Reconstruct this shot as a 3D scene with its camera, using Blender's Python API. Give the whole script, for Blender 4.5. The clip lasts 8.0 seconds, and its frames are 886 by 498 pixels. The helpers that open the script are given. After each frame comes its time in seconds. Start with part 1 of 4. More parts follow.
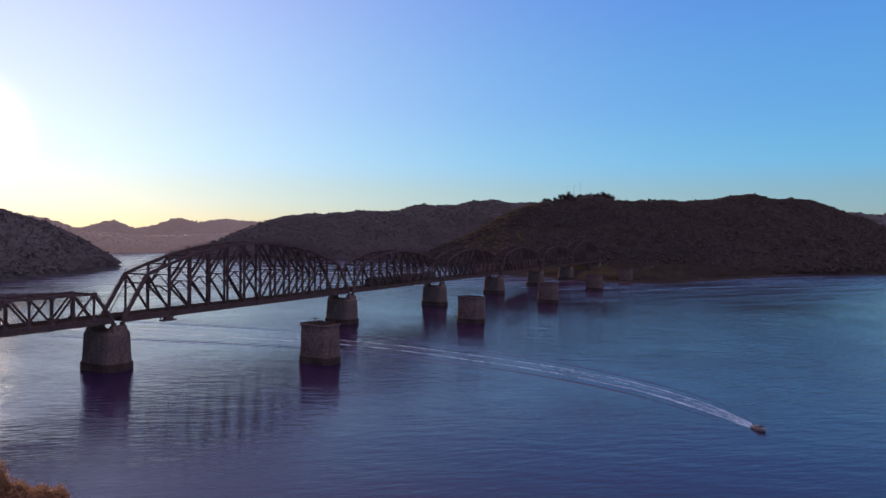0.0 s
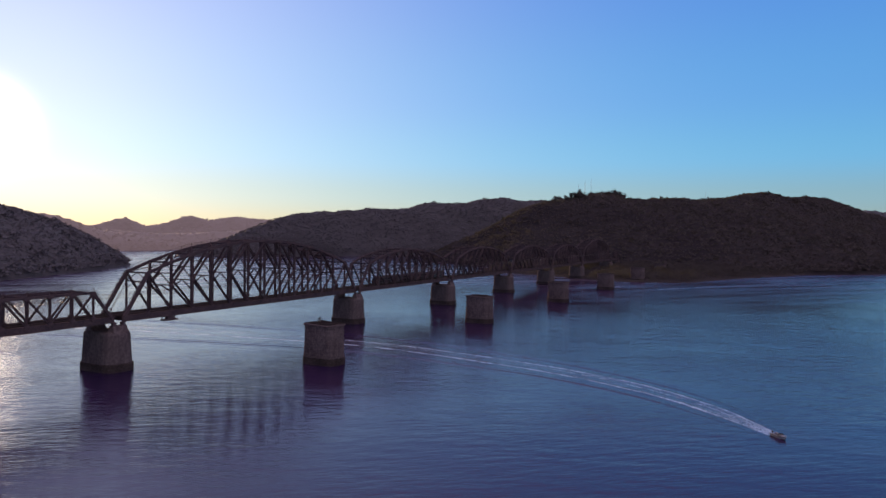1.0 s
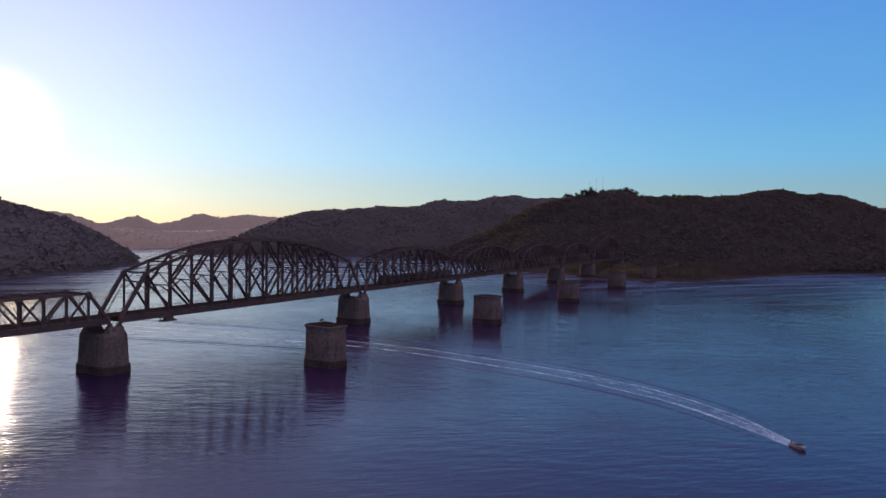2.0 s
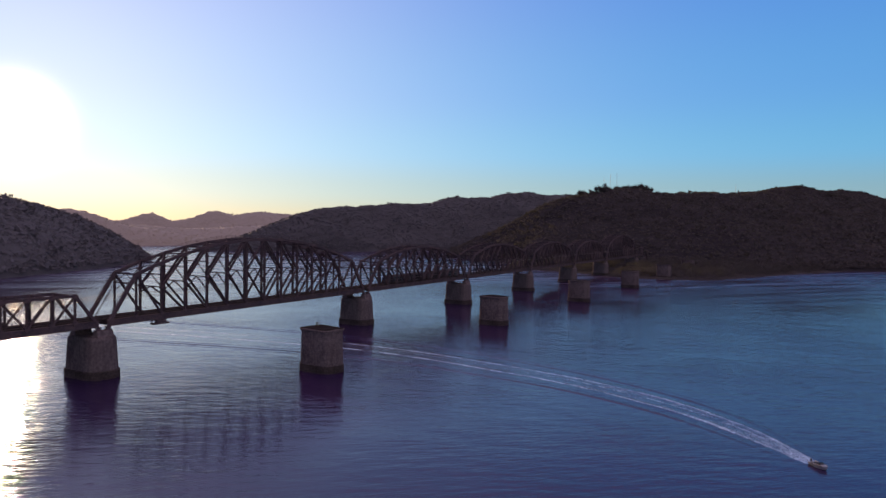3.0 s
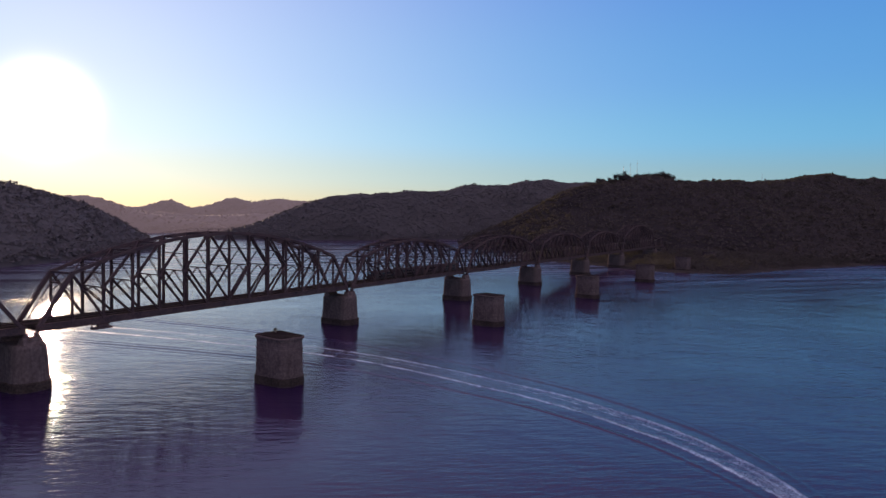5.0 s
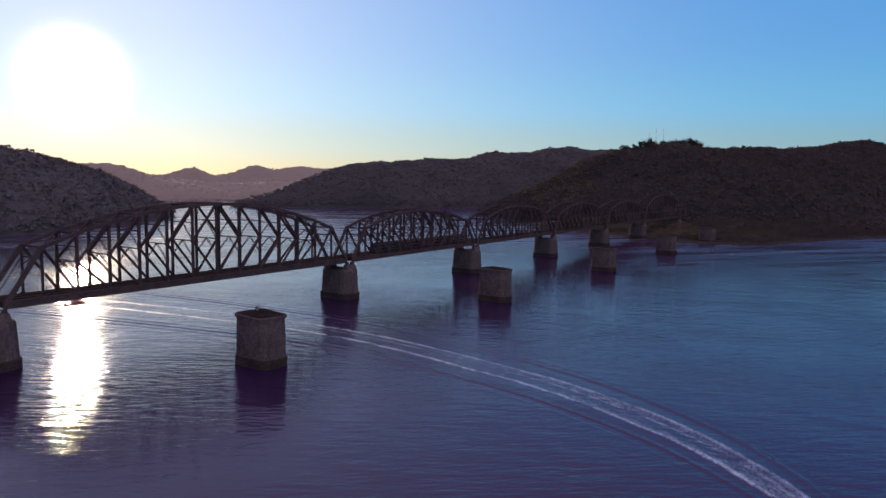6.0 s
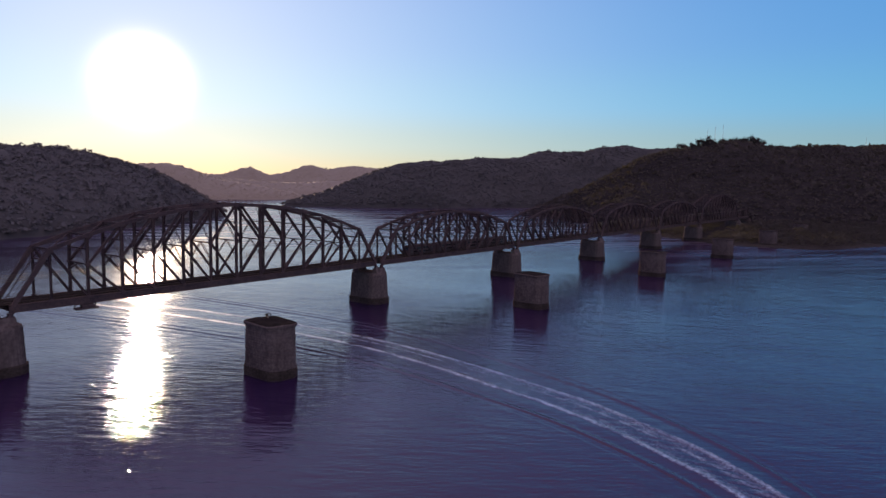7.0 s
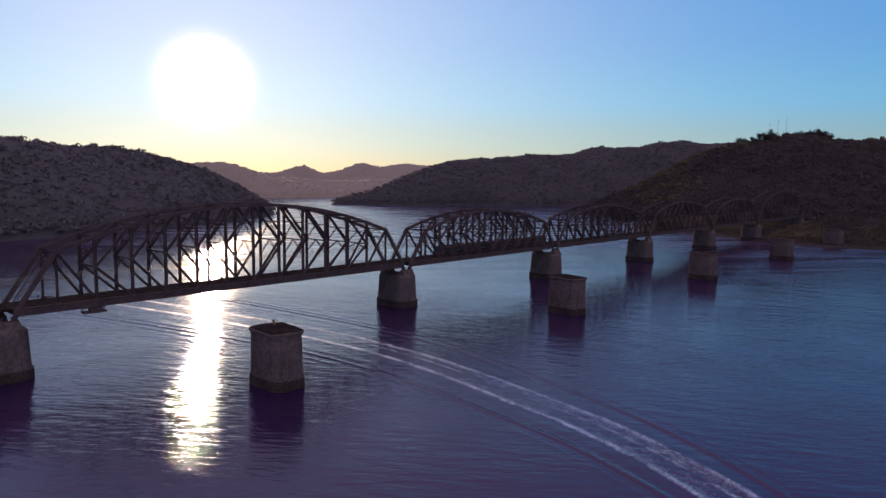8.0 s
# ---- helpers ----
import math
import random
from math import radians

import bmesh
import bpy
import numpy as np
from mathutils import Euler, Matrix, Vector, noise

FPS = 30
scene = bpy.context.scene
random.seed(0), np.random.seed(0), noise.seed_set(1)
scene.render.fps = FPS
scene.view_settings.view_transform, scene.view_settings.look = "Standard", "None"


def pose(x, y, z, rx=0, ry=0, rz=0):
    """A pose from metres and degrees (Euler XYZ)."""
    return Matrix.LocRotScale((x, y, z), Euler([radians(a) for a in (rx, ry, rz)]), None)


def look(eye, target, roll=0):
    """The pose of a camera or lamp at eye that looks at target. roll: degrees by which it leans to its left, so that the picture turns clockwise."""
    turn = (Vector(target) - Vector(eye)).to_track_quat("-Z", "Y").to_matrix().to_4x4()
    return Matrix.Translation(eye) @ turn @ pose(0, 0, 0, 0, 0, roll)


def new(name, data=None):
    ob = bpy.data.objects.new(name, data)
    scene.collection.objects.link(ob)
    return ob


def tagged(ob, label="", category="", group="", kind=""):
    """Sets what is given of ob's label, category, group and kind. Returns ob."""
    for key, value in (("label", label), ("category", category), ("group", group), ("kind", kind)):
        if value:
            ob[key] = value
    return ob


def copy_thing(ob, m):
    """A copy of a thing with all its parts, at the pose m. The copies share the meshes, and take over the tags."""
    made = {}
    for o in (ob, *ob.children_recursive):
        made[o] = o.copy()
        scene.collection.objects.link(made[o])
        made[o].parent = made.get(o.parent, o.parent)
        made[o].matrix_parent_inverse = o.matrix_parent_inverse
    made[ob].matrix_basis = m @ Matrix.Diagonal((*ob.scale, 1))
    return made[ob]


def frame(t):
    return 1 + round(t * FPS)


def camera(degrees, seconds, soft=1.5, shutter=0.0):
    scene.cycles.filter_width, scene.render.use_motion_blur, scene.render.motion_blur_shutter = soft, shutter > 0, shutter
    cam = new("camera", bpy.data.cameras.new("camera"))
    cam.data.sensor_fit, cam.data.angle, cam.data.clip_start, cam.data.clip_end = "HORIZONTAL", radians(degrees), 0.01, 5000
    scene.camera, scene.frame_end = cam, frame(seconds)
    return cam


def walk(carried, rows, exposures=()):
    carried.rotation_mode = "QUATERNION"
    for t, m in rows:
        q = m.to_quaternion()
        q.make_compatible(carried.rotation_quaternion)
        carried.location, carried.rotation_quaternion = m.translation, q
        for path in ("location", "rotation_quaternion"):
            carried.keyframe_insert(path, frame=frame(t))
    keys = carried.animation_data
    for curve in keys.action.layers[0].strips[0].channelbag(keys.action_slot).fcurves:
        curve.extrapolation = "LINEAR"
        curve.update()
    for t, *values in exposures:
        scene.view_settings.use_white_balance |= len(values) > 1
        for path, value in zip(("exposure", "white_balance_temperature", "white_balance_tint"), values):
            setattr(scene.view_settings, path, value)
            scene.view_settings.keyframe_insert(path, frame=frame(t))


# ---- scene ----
cam = camera(66.36, 8.0)
PATH = [
    (0, pose(-151.74, -193.75, 44.48, 88.926, 0, -64.440) @ pose(0, 0, 0, 0, 0, 0.686)),
    (0.5, pose(-148.84, -192.98, 44.49, 88.845, 0, -63.990) @ pose(0, 0, 0, 0, 0, 0.728)),
    (1, pose(-145.84, -192.24, 44.54, 88.753, 0, -63.558) @ pose(0, 0, 0, 0, 0, 0.754)),
    (1.5, pose(-142.60, -191.56, 44.65, 88.675, 0, -63.146) @ pose(0, 0, 0, 0, 0, 0.764)),
    (3, pose(-128.47, -190.81, 46.03, 88.247, 0, -61.372) @ pose(0, 0, 0, 0, 0, 0.721)),
    (3.5, pose(-121.81, -190.77, 46.66, 88.176, 0, -60.852) @ pose(0, 0, 0, 0, 0, 0.735)),
    (4, pose(-114.67, -190.76, 47.32, 88.174, 0, -60.462) @ pose(0, 0, 0, 0, 0, 0.767)),
    (4.5, pose(-107.13, -190.77, 47.97, 88.060, 0, -60.071) @ pose(0, 0, 0, 0, 0, 0.846)),
    (6, pose(-81.50, -190.60, 49.47, 84.368, 0, -57.404) @ pose(0, 0, 0, 0, 0, 0.981)),
    (6.5, pose(-73.37, -190.35, 49.64, 84.328, 0, -55.143) @ pose(0, 0, 0, 0, 0, 1.034)),
    (7, pose(-65.36, -190.06, 49.79, 84.256, 0, -52.830) @ pose(0, 0, 0, 0, 0, 1.016)),
    (7.5, pose(-57.44, -189.74, 49.98, 84.144, 0, -50.497) @ pose(0, 0, 0, 0, 0, 0.908)),
    (8, pose(-49.55, -189.41, 50.21, 83.950, 0, -48.230) @ pose(0, 0, 0, 0, 0, 0.726)),
]
walk(cam, PATH, [(0.0, 0.55, 7900, 25), (3.0, 0.52, 7900, 25), (4.5, 0.47, 7900, 24), (6.0, 0.46, 7800, 24), (8.0, 0.38, 7800, 24)])

# ---- light ----
SUN_AZ, SUN_EL = 60.9, 7.1
sun_dir = Vector((math.cos(radians(SUN_EL)) * math.cos(radians(SUN_AZ)), math.cos(radians(SUN_EL)) * math.sin(radians(SUN_AZ)), math.sin(radians(SUN_EL))))
world = bpy.data.worlds.new("evening_sky")
scene.world = world
world.use_nodes = True
wn, wl = world.node_tree.nodes, world.node_tree.links
wn.clear()
w_out = wn.new("ShaderNodeOutputWorld")
w_sky = wn.new("ShaderNodeTexSky")
w_sky.sky_type = "NISHITA"
w_sky.sun_disc = False
w_sky.sun_elevation = radians(SUN_EL)
w_sky.sun_rotation = radians(90 - SUN_AZ)
w_sky.altitude = 50
w_sky.air_density, w_sky.dust_density, w_sky.ozone_density = 1.0, 0.05, 3.8
w_bg = wn.new("ShaderNodeBackground")
w_bg.inputs["Strength"].default_value = 0.05
wl.new(w_sky.outputs[0], w_bg.inputs["Color"])
# sunlit haze round the sun
w_tc = wn.new("ShaderNodeTexCoord")
w_dot = wn.new("ShaderNodeVectorMath")
w_dot.operation = "DOT_PRODUCT"
w_dot.inputs[1].default_value = sun_dir
wl.new(w_tc.outputs["Generated"], w_dot.inputs[0])


def w_math(op, a, b):
    n = wn.new("ShaderNodeMath")
    n.operation = op
    for i, v in enumerate((a, b)):
        if isinstance(v, (int, float)):
            n.inputs[i].default_value = v
        else:
            wl.new(v, n.inputs[i])
    return n.outputs[0]


def w_halo(k, color, strength, side=1.0):
    """A glow that falls off as exp(k (cos angle - 1)) from the sun, or, with side -1, from the point opposite it."""
    glow = w_math("EXPONENT", w_math("MULTIPLY", w_math("SUBTRACT", w_math("MULTIPLY", w_dot.outputs["Value"], side), 1.0), k), 0)
    bg = wn.new("ShaderNodeBackground")
    bg.inputs["Color"].default_value = (*color, 1)
    wl.new(w_math("MULTIPLY", glow, strength), bg.inputs["Strength"])
    return bg.outputs[0]


def w_add(a, b):
    n = wn.new("ShaderNodeAddShader")
    wl.new(a, n.inputs[0])
    wl.new(b, n.inputs[1])
    return n.outputs[0]


w_mix = w_add(w_bg.outputs[0], w_halo(1900, (1.0, 0.92, 0.75), 7.0))
w_blue = wn.new("ShaderNodeBackground")       # clear air lit from all sides: pale teal low down, deep blue above, greyer overhead and brightened there as fill
w_sep = wn.new("ShaderNodeSeparateXYZ")
wl.new(w_tc.outputs["Generated"], w_sep.inputs[0])
w_air = wn.new("ShaderNodeValToRGB")
w_air.color_ramp.interpolation = "EASE"
AIR = ((0.0, (0.05, 0.12, 0.14)), (0.055, (0.03, 0.165, 0.28)), (0.11, (0.0, 0.195, 0.42)), (0.20, (0.0, 0.165, 0.44)), (0.36, (0.0, 0.125, 0.45)), (0.55, (0.25, 0.175, 0.5)), (0.92, (0.72, 0.64, 0.76)))
w_air.color_ramp.elements[0].position, w_air.color_ramp.elements[1].position = AIR[0][0], AIR[-1][0]
for z, _c in AIR[1:-1]:
    w_air.color_ramp.elements.new(z)
for e, (z, c) in zip(w_air.color_ramp.elements, AIR):
    e.color = (*c, 1)
wl.new(w_sep.outputs["Z"], w_air.inputs["Fac"])
wl.new(w_air.outputs["Color"], w_blue.inputs["Color"])
w_blue.inputs["Strength"].default_value = 1.0
w_mix = w_add(w_mix, w_blue.outputs[0])
w_mix = w_add(w_mix, w_halo(45, (1.0, 0.86, 0.6), 0.07))
w_mix = w_add(w_mix, w_halo(5, (1.0, 0.74, 0.27), 0.11))
w_mix = w_add(w_mix, w_halo(9, (1.0, 0.92, 0.72), 0.18))
w_mix = w_add(w_mix, w_halo(3.5, (0.96, 0.88, 1.0), 1.02, -1.0))      # unseen glow opposite the sun, added as fill for the dark faces
wl.new(w_mix, w_out.inputs["Surface"])

sun_data = bpy.data.lights.new("sun", "SUN")
sun_data.energy, sun_data.angle, sun_data.color = 4.5, radians(0.6), (1.0, 0.82, 0.6)
sun = new("sun", sun_data)
sun.matrix_world = look(sun_dir * 900, (0, 0, 0))
scene.view_settings.exposure = 0.0


# ---- materials ----
def material(name, color, rough=0.7, metal=0.0, var=0.35, scale=2.0, bump=0.3, second=None, stain=0.0, bump_dist=0.05, island=0.0):
    m = bpy.data.materials.new(name)
    m.use_nodes = True
    n, l = m.node_tree.nodes, m.node_tree.links
    p = n["Principled BSDF"]
    p.inputs["Roughness"].default_value = rough
    p.inputs["Metallic"].default_value = metal
    tc = n.new("ShaderNodeTexCoord")
    big = n.new("ShaderNodeTexNoise")
    big.inputs["Scale"].default_value = scale * 0.12
    big.inputs["Detail"].default_value = 5
    fine = n.new("ShaderNodeTexNoise")
    fine.inputs["Scale"].default_value = scale
    fine.inputs["Detail"].default_value = 6
    l.new(tc.outputs["Object"], big.inputs["Vector"])
    l.new(tc.outputs["Object"], fine.inputs["Vector"])
    add = n.new("ShaderNodeMath")
    add.operation = "ADD"
    l.new(big.outputs["Fac"], add.inputs[0])
    l.new(fine.outputs["Fac"], add.inputs[1])
    ramp = n.new("ShaderNodeMapRange")
    ramp.inputs["From Min"].default_value, ramp.inputs["From Max"].default_value = 0.75, 1.25
    l.new(add.outputs[0], ramp.inputs["Value"])
    mix = n.new("ShaderNodeMix")
    mix.data_type = "RGBA"
    dark = [c * (1 - var) for c in color]
    lite = second or [min(1, c * (1 + var)) for c in color]
    mix.inputs["A"].default_value, mix.inputs["B"].default_value = (*dark, 1), (*lite, 1)
    l.new(ramp.outputs["Result"], mix.inputs["Factor"])
    out = mix.outputs["Result"]
    if stain:
        # streaks that run down the face
        mp = n.new("ShaderNodeMapping")
        mp.inputs["Scale"].default_value = (1.3, 1.3, 0.08)
        l.new(tc.outputs["Object"], mp.inputs["Vector"])
        st = n.new("ShaderNodeTexNoise")
        st.inputs["Scale"].default_value = 1.0
        st.inputs["Detail"].default_value = 4
        l.new(mp.outputs[0], st.inputs["Vector"])
        sr = n.new("ShaderNodeMapRange")
        sr.inputs["From Min"].default_value, sr.inputs["From Max"].default_value = 0.45, 0.7
        sr.inputs["To Max"].default_value = stain
        l.new(st.outputs["Fac"], sr.inputs["Value"])
        mx = n.new("ShaderNodeMix")
        mx.data_type = "RGBA"
        l.new(sr.outputs["Result"], mx.inputs["Factor"])
        l.new(out, mx.inputs["A"])
        mx.inputs["B"].default_value = (*[c * 0.35 for c in color], 1)
        out = mx.outputs["Result"]
    if island:
        geo = n.new("ShaderNodeNewGeometry")
        hs = n.new("ShaderNodeHueSaturation")
        mr = n.new("ShaderNodeMapRange")
        mr.inputs["To Min"].default_value, mr.inputs["To Max"].default_value = 1 - island, 1 + island
        l.new(geo.outputs["Random Per Island"], mr.inputs["Value"])
        l.new(mr.outputs["Result"], hs.inputs["Value"])
        l.new(out, hs.inputs["Color"])
        out = hs.outputs["Color"]
    l.new(out, p.inputs["Base Color"])
    if bump:
        b = n.new("ShaderNodeBump")
        b.inputs["Strength"].default_value, b.inputs["Distance"].default_value = bump, bump_dist
        l.new(fine.outputs["Fac"], b.inputs["Height"])
        l.new(b.outputs[0], p.inputs["Normal"])
    return m


STEEL = material("weathered_steel_paint", (0.048, 0.041, 0.049), 0.72, 0.0, 0.35, 1.6, 0.25, (0.07, 0.05, 0.05))
GALV = material("galvanised_steel", (0.35, 0.35, 0.36), 0.4, 0.9, 0.25, 2.0, 0.1)
WIRE = material("copper_wire", (0.08, 0.07, 0.06), 0.5, 0.6, 0.2, 2.0, 0.0)
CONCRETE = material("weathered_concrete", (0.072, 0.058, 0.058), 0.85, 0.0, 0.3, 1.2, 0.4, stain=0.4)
TIDE = material("wet_algae_concrete", (0.034, 0.027, 0.025), 0.6, 0.0, 0.4, 1.5, 0.6)
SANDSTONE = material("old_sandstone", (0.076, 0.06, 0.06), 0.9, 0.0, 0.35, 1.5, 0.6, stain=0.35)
DECK = material("dark_deck_steel", (0.024, 0.02, 0.019), 0.85, 0.0, 0.35, 2.0, 0.3)
TIMBER = material("grey_sleeper_timber", (0.028, 0.024, 0.021), 0.95, 0.0, 0.4, 3.0, 0.4)
RAIL = material("rail_steel", (0.05, 0.04, 0.036), 0.7, 0.0, 0.2, 3.0, 0.0)
PIER_TOP = material("dark_pier_top", (0.016, 0.014, 0.014), 0.95, 0.0, 0.4, 3.0, 0.8)
LEAF = material("eucalypt_foliage", (0.056, 0.05, 0.055), 0.85, 0.0, 0.2, 0.12, 0.0, (0.066, 0.058, 0.058), island=0.06)
# Paler, bluer leaf tone that stands in for haze over the hills.
LEAF_HAZED = material("hazed_gum_foliage", (0.072, 0.071, 0.082), 0.85, 0.0, 0.15, 0.05, 0.0, (0.086, 0.084, 0.094), island=0.06)
# Paled for distance; a faint haze glow is added further down.
LEAF_FAR = material("hazed_far_foliage", (0.11, 0.11, 0.12), 0.85, 0.0, 0.2, 0.06, 0.0, (0.12, 0.118, 0.12), island=0.1)
LEAF_DRY = material("russet_foliage", (0.19, 0.095, 0.05), 0.75, 0.0, 0.4, 0.8, 0.0, island=0.35)
BARK = material("pale_bark", (0.2, 0.165, 0.13), 0.85, 0.0, 0.05, 3.8, 0.3)
# Floor colours darkened to the tone of the self-shaded crowns above.
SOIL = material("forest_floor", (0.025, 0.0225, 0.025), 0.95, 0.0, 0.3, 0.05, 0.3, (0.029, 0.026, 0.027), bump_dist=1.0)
SOIL_GREY = material("shade_toned_floor", (0.018, 0.018, 0.022), 0.95, 0.0, 0.3, 0.05, 0.3, (0.022, 0.0215, 0.025), bump_dist=1.0)
SOIL_FAR = material("hazed_far_floor", (0.05, 0.05, 0.055), 0.95, 0.0, 0.3, 0.05, 0.3, (0.056, 0.055, 0.058), bump_dist=1.0)
SAND = material("tidal_sand", (0.03, 0.027, 0.027), 0.85, 0.0, 0.3, 0.3, 0.3)
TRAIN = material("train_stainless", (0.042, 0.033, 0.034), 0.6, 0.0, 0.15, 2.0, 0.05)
TRAIN_DARK = material("train_underframe", (0.04, 0.04, 0.042), 0.7, 0.0, 0.05, 3.8, 0.1)
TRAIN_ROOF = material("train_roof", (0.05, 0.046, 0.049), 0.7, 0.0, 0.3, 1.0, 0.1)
GLASS_DARK = material("tinted_glass", (0.012, 0.013, 0.015), 0.08, 0.0, 0.1, 1.0, 0.0)
HULL = material("boat_gelcoat", (0.17, 0.165, 0.17), 0.3, 0.0, 0.1, 3.0, 0.0)
HULL_DARK = material("boat_deck_dark", (0.06, 0.06, 0.065), 0.5, 0.0, 0.2, 3.0, 0.0)
WHITE_WALL = material("white_render", (0.75, 0.74, 0.7), 0.7, 0.0, 0.1, 2.0, 0.1)


for m in (STEEL, DECK, TIMBER, RAIL, LEAF, LEAF_HAZED, LEAF_FAR, SOIL, SAND, PIER_TOP, CONCRETE, SANDSTONE, TIDE, TRAIN, TRAIN_ROOF, TRAIN_DARK):
    m.node_tree.nodes["Principled BSDF"].inputs["Specular IOR Level"].default_value = 0.0    # dusty and matt, no sheen



def let_light_through(m, share, tint):
    """Thin leaves: part of the light passes, yellower than what they reflect."""
    n, l = m.node_tree.nodes, m.node_tree.links
    p = n["Principled BSDF"]
    tr = n.new("ShaderNodeBsdfTranslucent")
    tr.inputs["Color"].default_value = (*tint, 1)
    mx = n.new("ShaderNodeMixShader")
    mx.inputs[0].default_value = share
    l.new(p.outputs[0], mx.inputs[1])
    l.new(tr.outputs[0], mx.inputs[2])
    l.new(mx.outputs[0], n["Material Output"].inputs["Surface"])


def lean_leaf_normals(m, share):
    """Leaf sprays shade as a mass: their normals lean one fixed way, up and away from the sun, to keep direct sun off.
    """
    n, l = m.node_tree.nodes, m.node_tree.links
    geo = n.new("ShaderNodeNewGeometry")
    mx = n.new("ShaderNodeMix")
    mx.data_type = "VECTOR"
    mx.inputs["Factor"].default_value = share
    l.new(geo.outputs["Normal"], mx.inputs[4])
    mx.inputs[5].default_value = (-0.36, -0.62, 0.7)
    unit = n.new("ShaderNodeVectorMath")
    unit.operation = "NORMALIZE"
    l.new(mx.outputs[1], unit.inputs[0])
    l.new(unit.outputs["Vector"], n["Principled BSDF"].inputs["Normal"])


for m in (LEAF, LEAF_HAZED, LEAF_FAR):
    lean_leaf_normals(m, 0.82)
let_light_through(LEAF, 0.25, (0.075, 0.07, 0.024))
let_light_through(LEAF_HAZED, 0.15, (0.09, 0.085, 0.07))
let_light_through(LEAF_DRY, 0.3, (0.2, 0.1, 0.05))
for m in (LEAF_FAR, SOIL_FAR):      # backdrop of distant ridges: haze put in as a faint pinkish glow
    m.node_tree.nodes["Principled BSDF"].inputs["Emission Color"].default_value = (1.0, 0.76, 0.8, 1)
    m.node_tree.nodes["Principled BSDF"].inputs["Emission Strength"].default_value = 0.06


def add_courses(m, w, h, joint):
    """Coursed blocks: a slight tone from block to block and recessed joints."""
    n, l = m.node_tree.nodes, m.node_tree.links
    p = n["Principled BSDF"]
    tc = n.new("ShaderNodeTexCoord")
    sep = n.new("ShaderNodeSeparateXYZ")
    l.new(tc.outputs["Object"], sep.inputs[0])
    ad = n.new("ShaderNodeMath")
    ad.operation = "ADD"
    l.new(sep.outputs["X"], ad.inputs[0])
    l.new(sep.outputs["Y"], ad.inputs[1])
    com = n.new("ShaderNodeCombineXYZ")
    l.new(ad.outputs[0], com.inputs[0])
    l.new(sep.outputs["Z"], com.inputs[1])
    br = n.new("ShaderNodeTexBrick")
    br.inputs["Scale"].default_value = 1.0
    br.inputs["Brick Width"].default_value, br.inputs["Row Height"].default_value = w, h
    br.inputs["Mortar Size"].default_value = joint
    br.inputs["Color1"].default_value, br.inputs["Color2"].default_value, br.inputs["Mortar"].default_value = (1.06, 1.05, 1.05, 1), (0.94, 0.94, 0.95, 1), (0.93, 0.92, 0.92, 1)
    l.new(com.outputs[0], br.inputs["Vector"])
    mul = n.new("ShaderNodeMix")
    mul.data_type, mul.blend_type = "RGBA", "MULTIPLY"
    mul.inputs["Factor"].default_value = 1.0
    old = p.inputs["Base Color"].links[0].from_socket
    l.new(old, mul.inputs["A"])
    l.new(br.outputs["Color"], mul.inputs["B"])
    l.new(mul.outputs["Result"], p.inputs["Base Color"])
    return m


add_courses(SANDSTONE, 1.25, 0.62, 0.035)


